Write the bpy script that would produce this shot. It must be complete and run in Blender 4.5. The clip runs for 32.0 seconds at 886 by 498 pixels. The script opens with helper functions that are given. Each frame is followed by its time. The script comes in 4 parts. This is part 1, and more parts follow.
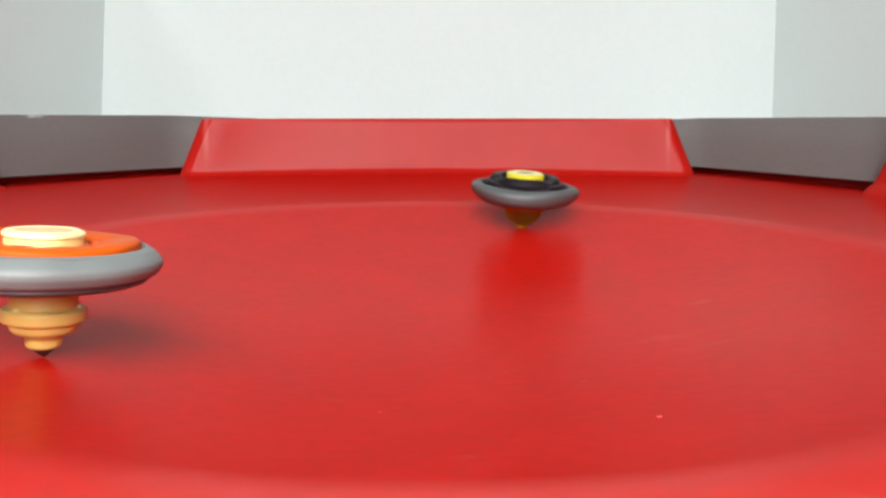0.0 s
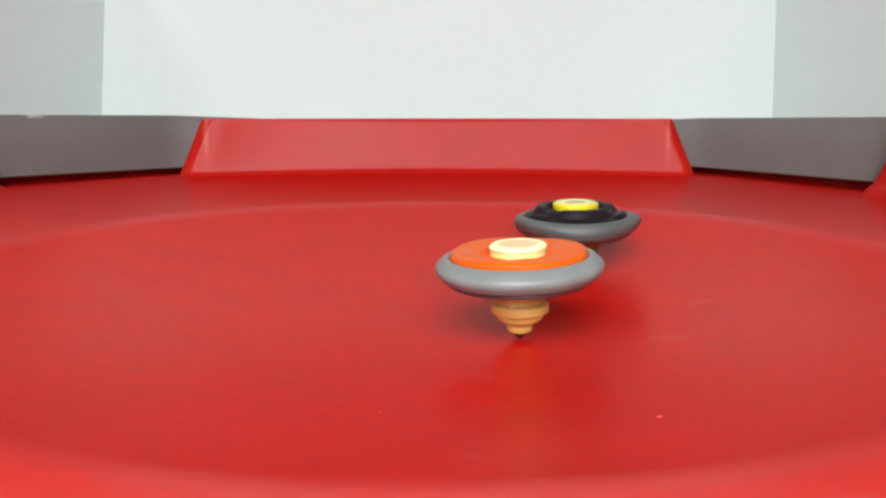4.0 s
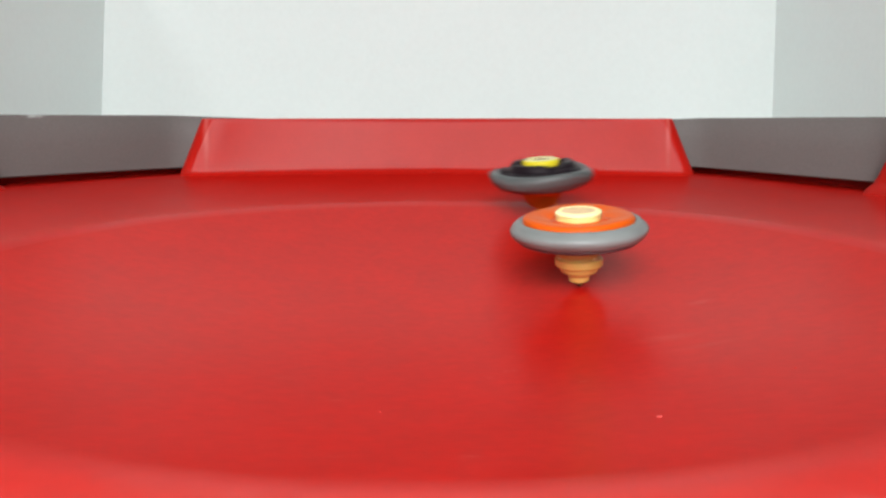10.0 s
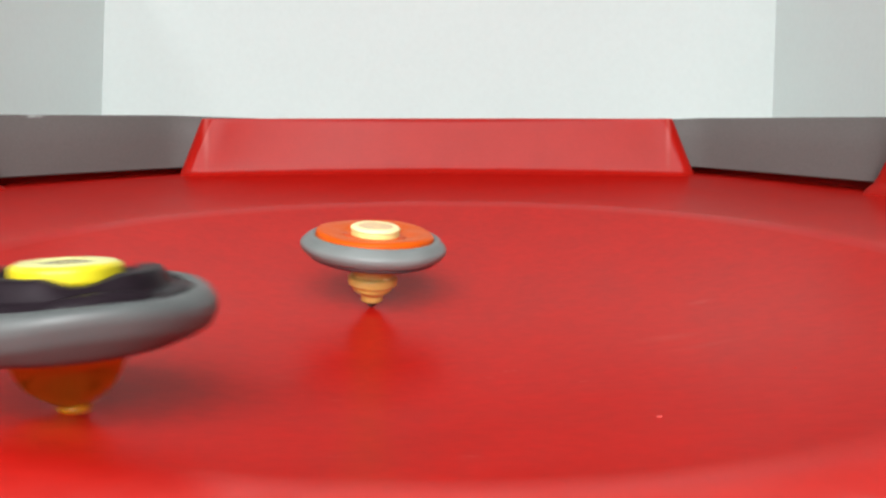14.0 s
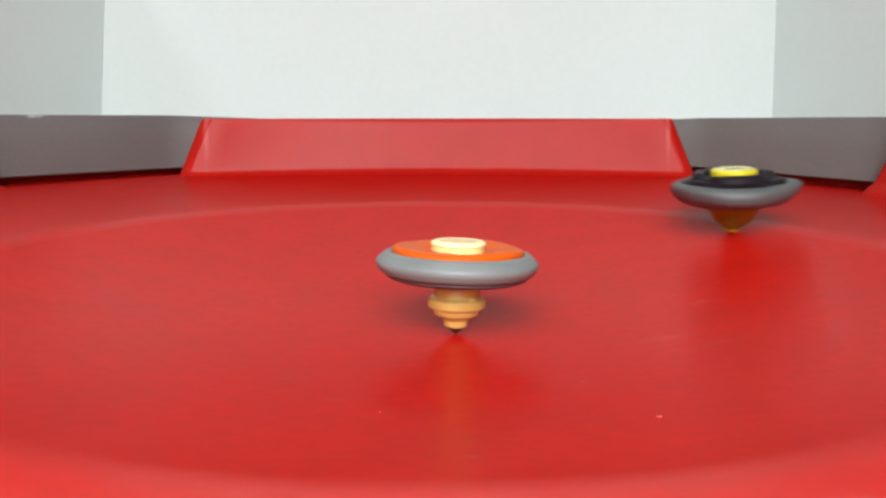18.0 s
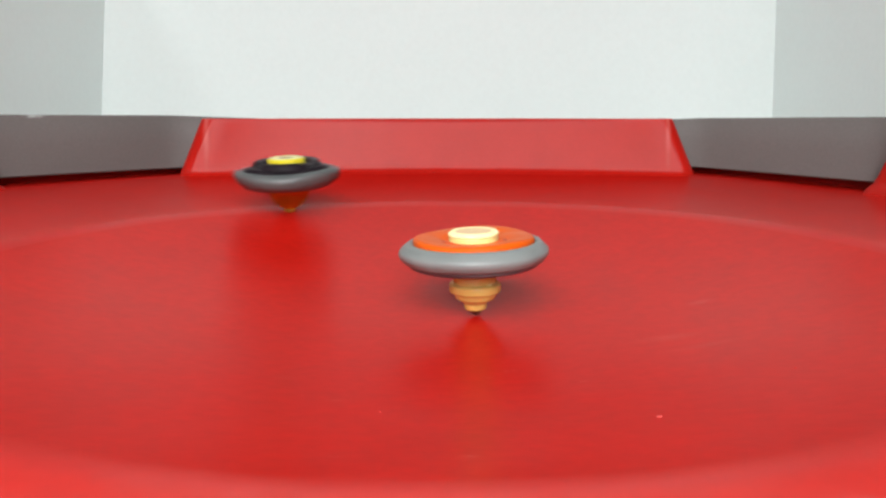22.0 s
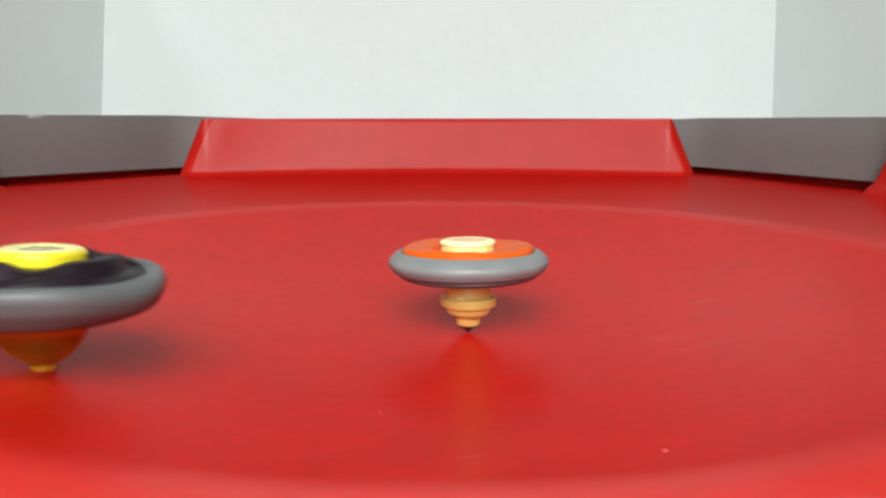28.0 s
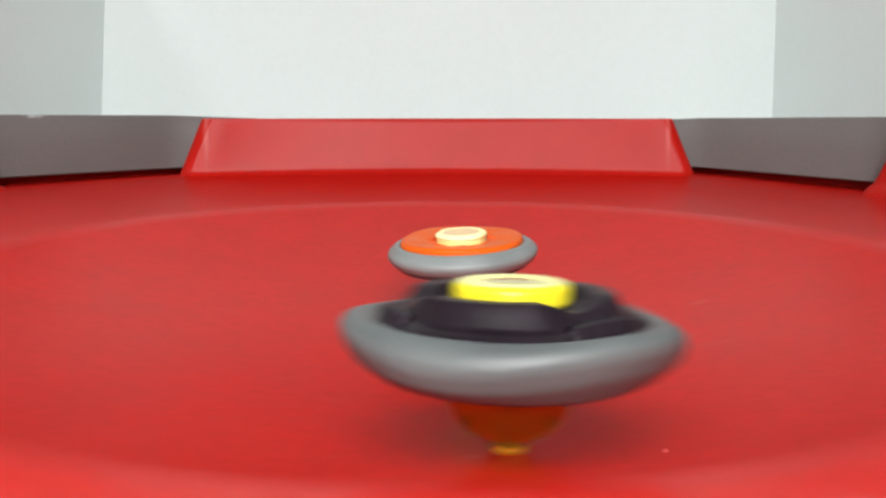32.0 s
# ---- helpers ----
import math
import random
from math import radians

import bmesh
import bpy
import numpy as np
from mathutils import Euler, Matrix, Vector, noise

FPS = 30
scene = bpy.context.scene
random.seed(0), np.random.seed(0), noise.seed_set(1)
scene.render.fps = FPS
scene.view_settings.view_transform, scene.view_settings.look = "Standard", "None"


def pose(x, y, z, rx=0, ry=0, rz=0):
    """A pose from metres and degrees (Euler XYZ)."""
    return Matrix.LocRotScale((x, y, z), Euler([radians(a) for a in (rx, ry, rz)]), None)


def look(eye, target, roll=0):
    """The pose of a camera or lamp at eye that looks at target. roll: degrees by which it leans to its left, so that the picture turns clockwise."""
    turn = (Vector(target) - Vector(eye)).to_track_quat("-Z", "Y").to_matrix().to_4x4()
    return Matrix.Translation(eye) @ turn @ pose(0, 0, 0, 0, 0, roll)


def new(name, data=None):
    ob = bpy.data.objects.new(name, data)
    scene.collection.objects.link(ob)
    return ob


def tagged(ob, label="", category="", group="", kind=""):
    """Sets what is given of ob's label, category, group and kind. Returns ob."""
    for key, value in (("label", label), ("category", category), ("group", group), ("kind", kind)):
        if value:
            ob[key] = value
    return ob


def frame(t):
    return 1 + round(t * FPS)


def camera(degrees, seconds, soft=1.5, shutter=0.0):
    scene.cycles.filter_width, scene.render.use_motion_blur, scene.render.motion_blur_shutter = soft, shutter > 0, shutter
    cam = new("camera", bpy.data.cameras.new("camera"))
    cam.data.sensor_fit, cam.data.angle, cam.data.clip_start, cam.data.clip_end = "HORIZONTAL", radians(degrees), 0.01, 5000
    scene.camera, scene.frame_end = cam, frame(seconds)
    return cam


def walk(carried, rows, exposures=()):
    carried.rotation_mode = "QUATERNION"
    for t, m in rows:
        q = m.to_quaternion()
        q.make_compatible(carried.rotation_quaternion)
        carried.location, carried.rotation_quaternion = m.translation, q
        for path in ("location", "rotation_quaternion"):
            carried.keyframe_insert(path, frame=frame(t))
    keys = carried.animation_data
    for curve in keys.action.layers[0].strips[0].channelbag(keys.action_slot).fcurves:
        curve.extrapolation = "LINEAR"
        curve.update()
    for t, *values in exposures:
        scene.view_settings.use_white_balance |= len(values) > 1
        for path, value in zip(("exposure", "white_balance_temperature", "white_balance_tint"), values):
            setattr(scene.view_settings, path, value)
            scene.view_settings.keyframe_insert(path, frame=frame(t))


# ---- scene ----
EYE = (0.0018, -0.2212, 0.0741)      # the lens rests just inside the near wall, level with the rim
cam = camera(60.4, 32.0, soft=2.6, shutter=0.18)
still = pose(*EYE, 90 - 9.855, 0, 0)
walk(cam, [(0, still), (32, still)], exposures=[(0, 0.08), (1, 0.05), (2, 0.0), (32, 0.0)])

# ---- light ----
world = bpy.data.worlds.new("world")
world.use_nodes = True
world.node_tree.nodes["Background"].inputs["Color"].default_value = (0.9, 0.95, 1.0, 1)
world.node_tree.nodes["Background"].inputs["Strength"].default_value = 0.3
scene.world = world


def lamp(name, x, y, z, wide, deep, watts, target, colour):
    data = bpy.data.lights.new(name, "AREA")
    data.shape, data.size, data.size_y, data.energy, data.color = "RECTANGLE", wide, deep, watts, colour
    ob = new(name, data)
    ob.matrix_world = look((x, y, z), target)
    return ob


# A ceiling lamp to the left, and two added fill lamps that stand unseen
lamp("ceiling_light", -1.13, -1.20, 1.72, 0.40, 0.40, 9.8, (-0.05, 0.0, 0.0), (0.93, 1.0, 1.0))
# Cool fill added behind the camera, in the south wall's opening
lamp("rear_fill_light", 0.50, -1.59, 0.90, 0.75, 0.55, 6.15, (0.38, 0.0, 0.82), (0.96, 1.0, 1.0))
# Fill added above and behind the lens to brighten the near border
lamp("near_fill_light", -0.02, -0.50, 0.33, 0.34, 0.45, 6.0, (-0.04, -0.10, 0.035), (0.98, 1.0, 0.99))

# ---- materials ----
def material(name, colour, rough, metal=0.0, grain=0.0, grain_size=400.0, blotch=0.06, blotch_size=14.0, bump=0.02, spec=0.5,
             rough_var=0.08, subsurface=0.0):
    """A surface with variation at two scales: broad blotches in tone and gloss, and fine grain with relief."""
    m = bpy.data.materials.new(name)
    m.use_nodes = True
    nt = m.node_tree
    n, li = nt.nodes, nt.links
    b = n["Principled BSDF"]
    b.inputs["Metallic"].default_value = metal
    b.inputs["Specular IOR Level"].default_value = spec
    b.inputs["Subsurface Weight"].default_value = subsurface
    b.inputs["Subsurface Radius"].default_value = (0.004, 0.003, 0.002)
    co = n.new("ShaderNodeTexCoord")
    big = n.new("ShaderNodeTexNoise")
    big.inputs["Scale"].default_value, big.inputs["Detail"].default_value = blotch_size, 1
    fine = n.new("ShaderNodeTexNoise")
    fine.inputs["Scale"].default_value, fine.inputs["Detail"].default_value = grain_size, 3
    for tex in (big, fine):
        li.new(co.outputs["Object"], tex.inputs["Vector"])
    tone = n.new("ShaderNodeMapRange")
    tone.inputs["From Min"].default_value, tone.inputs["From Max"].default_value = 0.3, 0.7
    tone.inputs["To Min"].default_value, tone.inputs["To Max"].default_value = 1 - blotch, 1 + blotch
    li.new(big.outputs["Fac"], tone.inputs["Value"])
    speck = n.new("ShaderNodeMapRange")
    speck.inputs["From Min"].default_value, speck.inputs["From Max"].default_value = 0.3, 0.7
    speck.inputs["To Min"].default_value, speck.inputs["To Max"].default_value = 1 - grain, 1 + grain
    li.new(fine.outputs["Fac"], speck.inputs["Value"])
    both = n.new("ShaderNodeMath")
    both.operation = "MULTIPLY"
    li.new(tone.outputs["Result"], both.inputs[0])
    li.new(speck.outputs["Result"], both.inputs[1])
    mul = n.new("ShaderNodeVectorMath")
    mul.operation = "SCALE"
    mul.inputs[0].default_value = colour
    li.new(both.outputs["Value"], mul.inputs["Scale"])
    li.new(mul.outputs["Vector"], b.inputs["Base Color"])
    gloss = n.new("ShaderNodeMapRange")
    gloss.inputs["From Min"].default_value, gloss.inputs["From Max"].default_value = 0.3, 0.7
    gloss.inputs["To Min"].default_value, gloss.inputs["To Max"].default_value = rough - rough_var, rough + rough_var
    li.new(big.outputs["Fac"], gloss.inputs["Value"])
    li.new(gloss.outputs["Result"], b.inputs["Roughness"])
    relief = n.new("ShaderNodeBump")
    relief.inputs["Strength"].default_value, relief.inputs["Distance"].default_value = bump, 0.0005
    li.new(fine.outputs["Fac"], relief.inputs["Height"])
    li.new(relief.outputs["Normal"], b.inputs["Normal"])
    return m


RED = material("red_plastic", (0.50, 0.010, 0.0062), 0.29, grain=0.06, grain_size=260, blotch=0.05, blotch_size=48, bump=0.006, rough_var=0.012, spec=0.06)
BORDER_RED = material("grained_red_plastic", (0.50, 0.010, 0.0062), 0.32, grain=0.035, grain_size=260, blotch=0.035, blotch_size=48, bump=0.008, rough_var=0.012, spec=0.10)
WALL_RED = material("red_wall_plastic", (0.41, 0.010, 0.006), 0.20, grain=0.03, grain_size=500, blotch=0.035, blotch_size=60, bump=0.004, rough_var=0.02, spec=0.085)
GREY = material("grey_plastic", (0.115, 0.101, 0.097), 0.55, grain=0.08, grain_size=1200, blotch=0.06, bump=0.15)
BOARD = material("white_board", (0.805, 0.85, 0.838), 0.75, grain=0.012, grain_size=260, blotch=0.012, blotch_size=7, bump=0.05, spec=0.3)
TABLE = material("white_table", (0.72, 0.72, 0.71), 0.6, grain=0.02, blotch=0.03, bump=0.04)
RING_GREY = material("grey_ring_plastic", (0.19, 0.21, 0.207), 0.45, grain=0.08, grain_size=1500, blotch=0.10, blotch_size=90, bump=0.12)
RING_DARK = material("dark_grey_ring_plastic", (0.088, 0.097, 0.097), 0.46, grain=0.08, grain_size=1500, blotch=0.10, blotch_size=90, bump=0.12)
ORANGE = material("orange_plastic", (0.66, 0.098, 0.004), 0.46, spec=0.16, blotch=0.06, blotch_size=120, bump=0.03)
# Darker copy of the orange that paints the shade in the slots
SLOT_SHADE = material("shaded_slot_orange", (0.62, 0.07, 0.003), 0.5, blotch=0.1, blotch_size=120)
CREAM = material("cream_plastic", (0.95, 0.87, 0.44), 0.36, blotch=0.05, blotch_size=160, bump=0.03, subsurface=0.15)
CREAM_TOP = material("tan_sticker", (0.80, 0.55, 0.30), 0.55, blotch=0.12, blotch_size=300)
SPINDLE = material("apricot_plastic", (0.68, 0.46, 0.125), 0.40, blotch=0.06, blotch_size=160, bump=0.03, subsurface=0.3)
UNDER_DARK = material("dark_purple_grey_plastic", (0.085, 0.062, 0.068), 0.42, grain=0.08, grain_size=1500, blotch=0.12, blotch_size=90, bump=0.08)
TIP_DARK = material("dark_rubber_tip", (0.07, 0.018, 0.012), 0.5, blotch=0.15, blotch_size=300)
BLACK = material("black_plastic", (0.015, 0.010, 0.0135), 0.42, spec=0.08, grain=0.2, grain_size=900, blotch=0.25, blotch_size=110, bump=0.06)
YELLOW = material("yellow_plastic", (0.70, 0.59, 0.02), 0.34, blotch=0.05, blotch_size=160, bump=0.03, subsurface=0.15)
YELLOW_TOP = material("pale_yellow_plastic", (0.74, 0.72, 0.30), 0.42, blotch=0.1, blotch_size=300)
CLEAR_DOME = material("smoky_clear_plastic", (0.44, 0.39, 0.17), 0.12, blotch=0.25, blotch_size=400)
AMBER = material("amber_clear_plastic", (0.85, 0.30, 0.01), 0.16, blotch=0.05, blotch_size=160, bump=0.02)
AMBER.node_tree.nodes["Principled BSDF"].inputs["Transmission Weight"].default_value = 0.6
AMBER_CLEAR = material("amber_glassy_plastic", (0.56, 0.26, 0.03), 0.36, blotch=0.05, blotch_size=160, bump=0.02, spec=0.2)
AMBER_CLEAR.node_tree.nodes["Principled BSDF"].inputs["Transmission Weight"].default_value = 0.92
AMBER_CLEAR.node_tree.nodes["Principled BSDF"].inputs["IOR"].default_value = 1.06
CAP_BASE = material("lemon_plastic", (0.80, 0.68, 0.26), 0.40, blotch=0.05, blotch_size=160, bump=0.03)
DUST = material("pale_dust", (0.57, 0.06, 0.052), 0.8, blotch=0.2, blotch_size=800)


def scuffs_and_sheen(m, marks):
    """Adds pale marks to the red plastic, rubbed streaks and painted light alike: (x, y, length, width, turn in
    degrees, strength).
    """
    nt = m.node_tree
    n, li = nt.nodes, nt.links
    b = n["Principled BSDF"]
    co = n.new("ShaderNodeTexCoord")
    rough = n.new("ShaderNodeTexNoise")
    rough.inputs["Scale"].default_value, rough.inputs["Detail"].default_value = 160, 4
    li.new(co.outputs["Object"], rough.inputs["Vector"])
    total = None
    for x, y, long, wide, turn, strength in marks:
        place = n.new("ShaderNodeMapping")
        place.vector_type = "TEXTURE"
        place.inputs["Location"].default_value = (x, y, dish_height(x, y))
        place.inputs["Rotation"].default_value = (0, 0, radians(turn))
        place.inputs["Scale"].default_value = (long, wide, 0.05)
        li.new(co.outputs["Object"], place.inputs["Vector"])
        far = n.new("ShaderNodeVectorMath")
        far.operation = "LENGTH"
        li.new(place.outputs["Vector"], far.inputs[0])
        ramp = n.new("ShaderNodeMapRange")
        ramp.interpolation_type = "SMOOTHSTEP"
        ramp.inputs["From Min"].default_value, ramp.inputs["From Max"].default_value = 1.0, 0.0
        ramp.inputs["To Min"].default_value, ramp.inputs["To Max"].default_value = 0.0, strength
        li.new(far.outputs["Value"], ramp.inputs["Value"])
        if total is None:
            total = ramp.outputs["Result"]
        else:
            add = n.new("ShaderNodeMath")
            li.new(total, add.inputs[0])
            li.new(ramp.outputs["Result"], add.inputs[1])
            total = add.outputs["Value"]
    # Noise breaks up the rubbed streaks and the painted light alike
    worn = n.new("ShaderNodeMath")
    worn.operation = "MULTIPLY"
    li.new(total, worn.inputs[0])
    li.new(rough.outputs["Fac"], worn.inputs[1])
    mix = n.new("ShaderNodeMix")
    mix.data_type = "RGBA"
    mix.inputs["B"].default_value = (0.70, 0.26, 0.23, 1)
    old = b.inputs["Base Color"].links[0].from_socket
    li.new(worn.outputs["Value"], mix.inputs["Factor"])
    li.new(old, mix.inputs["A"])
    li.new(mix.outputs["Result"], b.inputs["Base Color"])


def edge_worn(m, z0, z1, colour):
    """Rubbed pale patches along a thing's upper edge, between two heights, broken up by noise."""
    nt = m.node_tree
    n, li = nt.nodes, nt.links
    b = n["Principled BSDF"]
    co, split = n.new("ShaderNodeTexCoord"), n.new("ShaderNodeSeparateXYZ")
    li.new(co.outputs["Object"], split.inputs[0])
    rise, patch = n.new("ShaderNodeMapRange"), n.new("ShaderNodeMapRange")
    rise.inputs["From Min"].default_value, rise.inputs["From Max"].default_value = z0, z1
    li.new(split.outputs["Z"], rise.inputs["Value"])
    tex = n.new("ShaderNodeTexNoise")
    tex.inputs["Scale"].default_value, tex.inputs["Detail"].default_value = 70, 4
    li.new(co.outputs["Object"], tex.inputs["Vector"])
    patch.inputs["From Min"].default_value, patch.inputs["From Max"].default_value = 0.60, 0.68
    li.new(tex.outputs["Fac"], patch.inputs["Value"])
    both, mix = n.new("ShaderNodeMath"), n.new("ShaderNodeMix")
    both.operation = "MULTIPLY"
    li.new(rise.outputs["Result"], both.inputs[0])
    li.new(patch.outputs["Result"], both.inputs[1])
    mix.data_type = "RGBA"
    mix.inputs["B"].default_value = colour
    old = b.inputs["Base Color"].links[0].from_socket
    li.new(both.outputs["Value"], mix.inputs["Factor"])
    li.new(old, mix.inputs["A"])
    li.new(mix.outputs["Result"], b.inputs["Base Color"])


edge_worn(GREY, 0.0733, 0.0744, (0.38, 0.39, 0.38, 1))

FLOOR_LOW = 0.012       # the dish's lowest point above the table
DISH = 1.0597           # its curve: height = DISH * radius squared
DISH_EDGE = 0.138


def dish_height(x, y):
    return FLOOR_LOW + DISH * (x * x + y * y)


scuffs_and_sheen(RED, [(0.060, -0.028, 0.012, 0.0046, 4, 0.24), (-0.062, 0.002, 0.008, 0.0034, -14, 0.08), (-0.034, -0.059, 0.006, 0.0028, -10, 0.08),
              (-0.0139, -0.1236, 0.0022, 0.0018, 0, 0.10), (0.032, -0.063, 0.002, 0.0008, 20, 0.45), (0.080, 0.003, 0.006, 0.0030, 10, 0.30),
              (0.005, -0.1228, 0.002, 0.001, 0, 0.4), (0.066, -0.040, 0.016, 0.0030, 12, 0.14), (-0.020, -0.078, 0.003, 0.0016, 30, 0.25),
              (0.0165, -0.049, 0.0016, 0.0010, 10, 0.5), (0.0185, -0.0485, 0.0012, 0.0010, 0, 0.5), (0.012, -0.055, 0.0018, 0.0010, 0, 0.3)])
# Glints on the walls' rounded ends, painted in as two pale marks
scuffs_and_sheen(WALL_RED, [(-0.1308, 0.2160, 0.0026, 0.012, 0, 0.7), (0.1308, 0.2160, 0.0022, 0.012, 0, 0.6)])
# Wide mark: light painted on the near border; small one: a pale blob
scuffs_and_sheen(BORDER_RED, [(0.0, -0.176, 0.28, 0.046, 0, 0.50), (0.045, -0.150, 0.006, 0.0060, 0, 0.35)])


# ---- building helpers ----
def part(name, bm, mat, parent=None, label="", smooth=True, at=None):
    """Links a bmesh as one mesh object under a thing or part."""
    bmesh.ops.recalc_face_normals(bm, faces=bm.faces)
    me = bpy.data.meshes.new(name)
    bm.to_mesh(me)
    bm.free()
    for p in me.polygons:
        p.use_smooth = smooth
    me.materials.append(mat)
    ob = new(name, me)
    if at is not None:
        ob.matrix_basis = at
    if parent is not None:
        ob.parent = parent
    if label:
        tagged(ob, label)
    return ob


def creased(ob, degrees=35):
    """Sharp edges where faces meet at more than that angle."""
    me = ob.data
    bm = bmesh.new()
    bm.from_mesh(me)
    for e in bm.edges:
        if len(e.link_faces) == 2 and e.calc_face_angle(0) > radians(degrees):
            e.smooth = False
    bm.to_mesh(me)
    bm.free()
    return ob


def lathe(profile, steps=96, shape=None):
    """A turned solid from (radius, height) pairs; shape(angle, r, z) gives the radius and height at each angle."""
    bm = bmesh.new()
    rows = []
    for r, z in profile:
        if r < 1e-6:
            rows.append([bm.verts.new((0, 0, z))])
            continue
        ring = []
        for i in range(steps):
            a = 2 * math.pi * i / steps
            rr, zz = shape(a, r, z) if shape else (r, z)
            ring.append(bm.verts.new((rr * math.cos(a), rr * math.sin(a), zz)))
        rows.append(ring)
    for lo, hi in zip(rows, rows[1:]):
        for i in range(steps):
            j = (i + 1) % steps
            quad = [lo[i % len(lo)], lo[j % len(lo)], hi[j % len(hi)], hi[i % len(hi)]]
            quad = list(dict.fromkeys(quad))
            if len(quad) > 2:
                bm.faces.new(quad)
    return bm


def rounded(points, radius, steps=4):
    """The profile with its inner corners rounded by about that radius."""
    out = [points[0]]
    for p, q, s in zip(points, points[1:], points[2:]):
        p, q, s = Vector(p), Vector(q), Vector(s)
        a, b = p - q, s - q
        d = min(radius, a.length * 0.45, b.length * 0.45)
        u, v = q + a.normalized() * d, q + b.normalized() * d
        for k in range(steps + 1):
            f = k / steps
            w = u * (1 - f) ** 2 + q * 2 * f * (1 - f) + v * f ** 2
            out.append((w.x, w.y))
    out.append(points[-1])
    return out


def slab(outline, lift):
    """A solid from an outline of (x, y, z) points and the offset to its other face, edges bevelled."""
    bm = bmesh.new()
    a = [bm.verts.new(p) for p in outline]
    b = [bm.verts.new(Vector(p) + Vector(lift)) for p in outline]
    bm.faces.new(a)
    bm.faces.new(b[::-1])
    for i in range(len(a)):
        j = (i + 1) % len(a)
        bm.faces.new((a[j], a[i], b[i], b[j]))
    return bm


def box(x0, x1, y0, y1, z0, z1, bevel=0.0):
    bm = slab([(x0, y0, z0), (x1, y0, z0), (x1, y1, z0), (x0, y1, z0)], (0, 0, z1 - z0))
    if bevel:
        bmesh.ops.bevel(bm, geom=bm.edges[:], offset=bevel, segments=2, affect="EDGES")
    return bm


# ---- the white surround ----
BACK = 0.7 - 0.2212
T = 0.006
WHITE_ROOM = material("room_paint", (0.50, 0.50, 0.49), 0.8, grain=0.02, grain_size=60, blotch=0.04, blotch_size=2, bump=0.05, spec=0.3)


def board(name, outline, lift, label, category="wall", mat=None):
    return tagged(part(name, slab(outline, lift), mat or BOARD, smooth=False), label, category, kind="structure")


# White boards round the arena; they stand free, their lean fitted to the camera's view
# TALL and SHORT: unseen extents, set to reflect light and let the fill past
TOP, TALL, NEAR, SHORT = 0.227, 0.60, -0.20, 0.22
XL0, XR0 = -0.3154, 0.3028                    # the corners at the floor
LEAN_L, LEAN_R = 0.105, -0.036                # how far they lean for each metre of height
board("wall_north", [(XL0, BACK, 0), (XR0, BACK, 0), (XR0 + LEAN_R * TALL, BACK, TALL), (XL0 + LEAN_L * TALL, BACK, TALL)], (0, T, 0), "plain white board standing behind the arena")
board("wall_west", [(XL0, NEAR, 0), (XL0, BACK, 0), (XL0 + LEAN_L * TOP, BACK, TOP), (XL0 + LEAN_L * TOP, NEAR, TOP)], (-T, 0, 0), "low plain white board beside the arena")
board("wall_east", [(XR0, SHORT, 0), (XR0, BACK, 0), (XR0 + LEAN_R * TOP, BACK, TOP), (XR0 + LEAN_R * TOP, SHORT, TOP)], (T, 0, 0), "short plain white board beside the arena")

# The room that closes the place
RX, RS, RN, RH = 1.5, -1.6, 1.2, 1.8
board("floor", [(-RX, RS, 0), (RX, RS, 0), (RX, RN, 0), (-RX, RN, 0)], (0, 0, -0.03), "plain pale floor under the arena", "floor", TABLE)
board("ceiling", [(-RX, RS, RH), (RX, RS, RH), (RX, RN, RH), (-RX, RN, RH)], (0, 0, 0.03), "plain pale ceiling", "ceiling", WHITE_ROOM)
board("wall_room_north", [(-RX, RN, 0), (RX, RN, 0), (RX, RN, RH), (-RX, RN, RH)], (0, 0.03, 0), "plain pale room wall", "wall", WHITE_ROOM)
WX0, WX1, WZ0, WZ1 = 0.115, 0.885, 0.615, 1.185        # the opening added in the unseen south wall for the fill lamp
south = bmesh.new()
for x0, x1, z0, z1 in ((-RX, WX0, 0, RH), (WX1, RX, 0, RH), (WX0, WX1, 0, WZ0), (WX0, WX1, WZ1, RH)):
    bmesh.ops.create_cube(south, size=1, matrix=Matrix.Translation(((x0 + x1) / 2, RS - 0.015, (z0 + z1) / 2)) @ Matrix.Diagonal((x1 - x0, 0.03, z1 - z0, 1)))
tagged(part("wall_room_south", south, WHITE_ROOM, smooth=False), "plain pale room wall with an opening added for the fill lamp", "wall", kind="structure")
board("wall_room_west", [(-RX, RS, 0), (-RX, RN, 0), (-RX, RN, RH), (-RX, RS, RH)], (-0.03, 0, 0), "plain pale room wall", "wall", WHITE_ROOM)
board("wall_room_east", [(RX, RS, 0), (RX, RN, 0), (RX, RN, RH), (RX, RS, RH)], (0.03, 0, 0), "plain pale room wall", "wall", WHITE_ROOM)

# ---- the arena ----
arena = tagged(new("battle_arena"), "red plastic spinning-top arena with grey corner panels, on a pale floor", "toy arena")
arena.matrix_basis = pose(0, 0, 0, 0, 0, 0.35)
DECK_Z = 0.0415          # the flat border where it meets the walls
WALL_MID, WALL_END, HALF = 0.2307, 0.2085, 0.1420
RED_TOP, GREY_TOP = 0.0731, 0.0746


def wall_line(u):
    """A point of one wall's foot in plan, u from -1 to 1, for the wall on the +y side: slightly bowed."""
    x = u * HALF
    return x, WALL_END + (WALL_MID - WALL_END) * (1 - u * u)


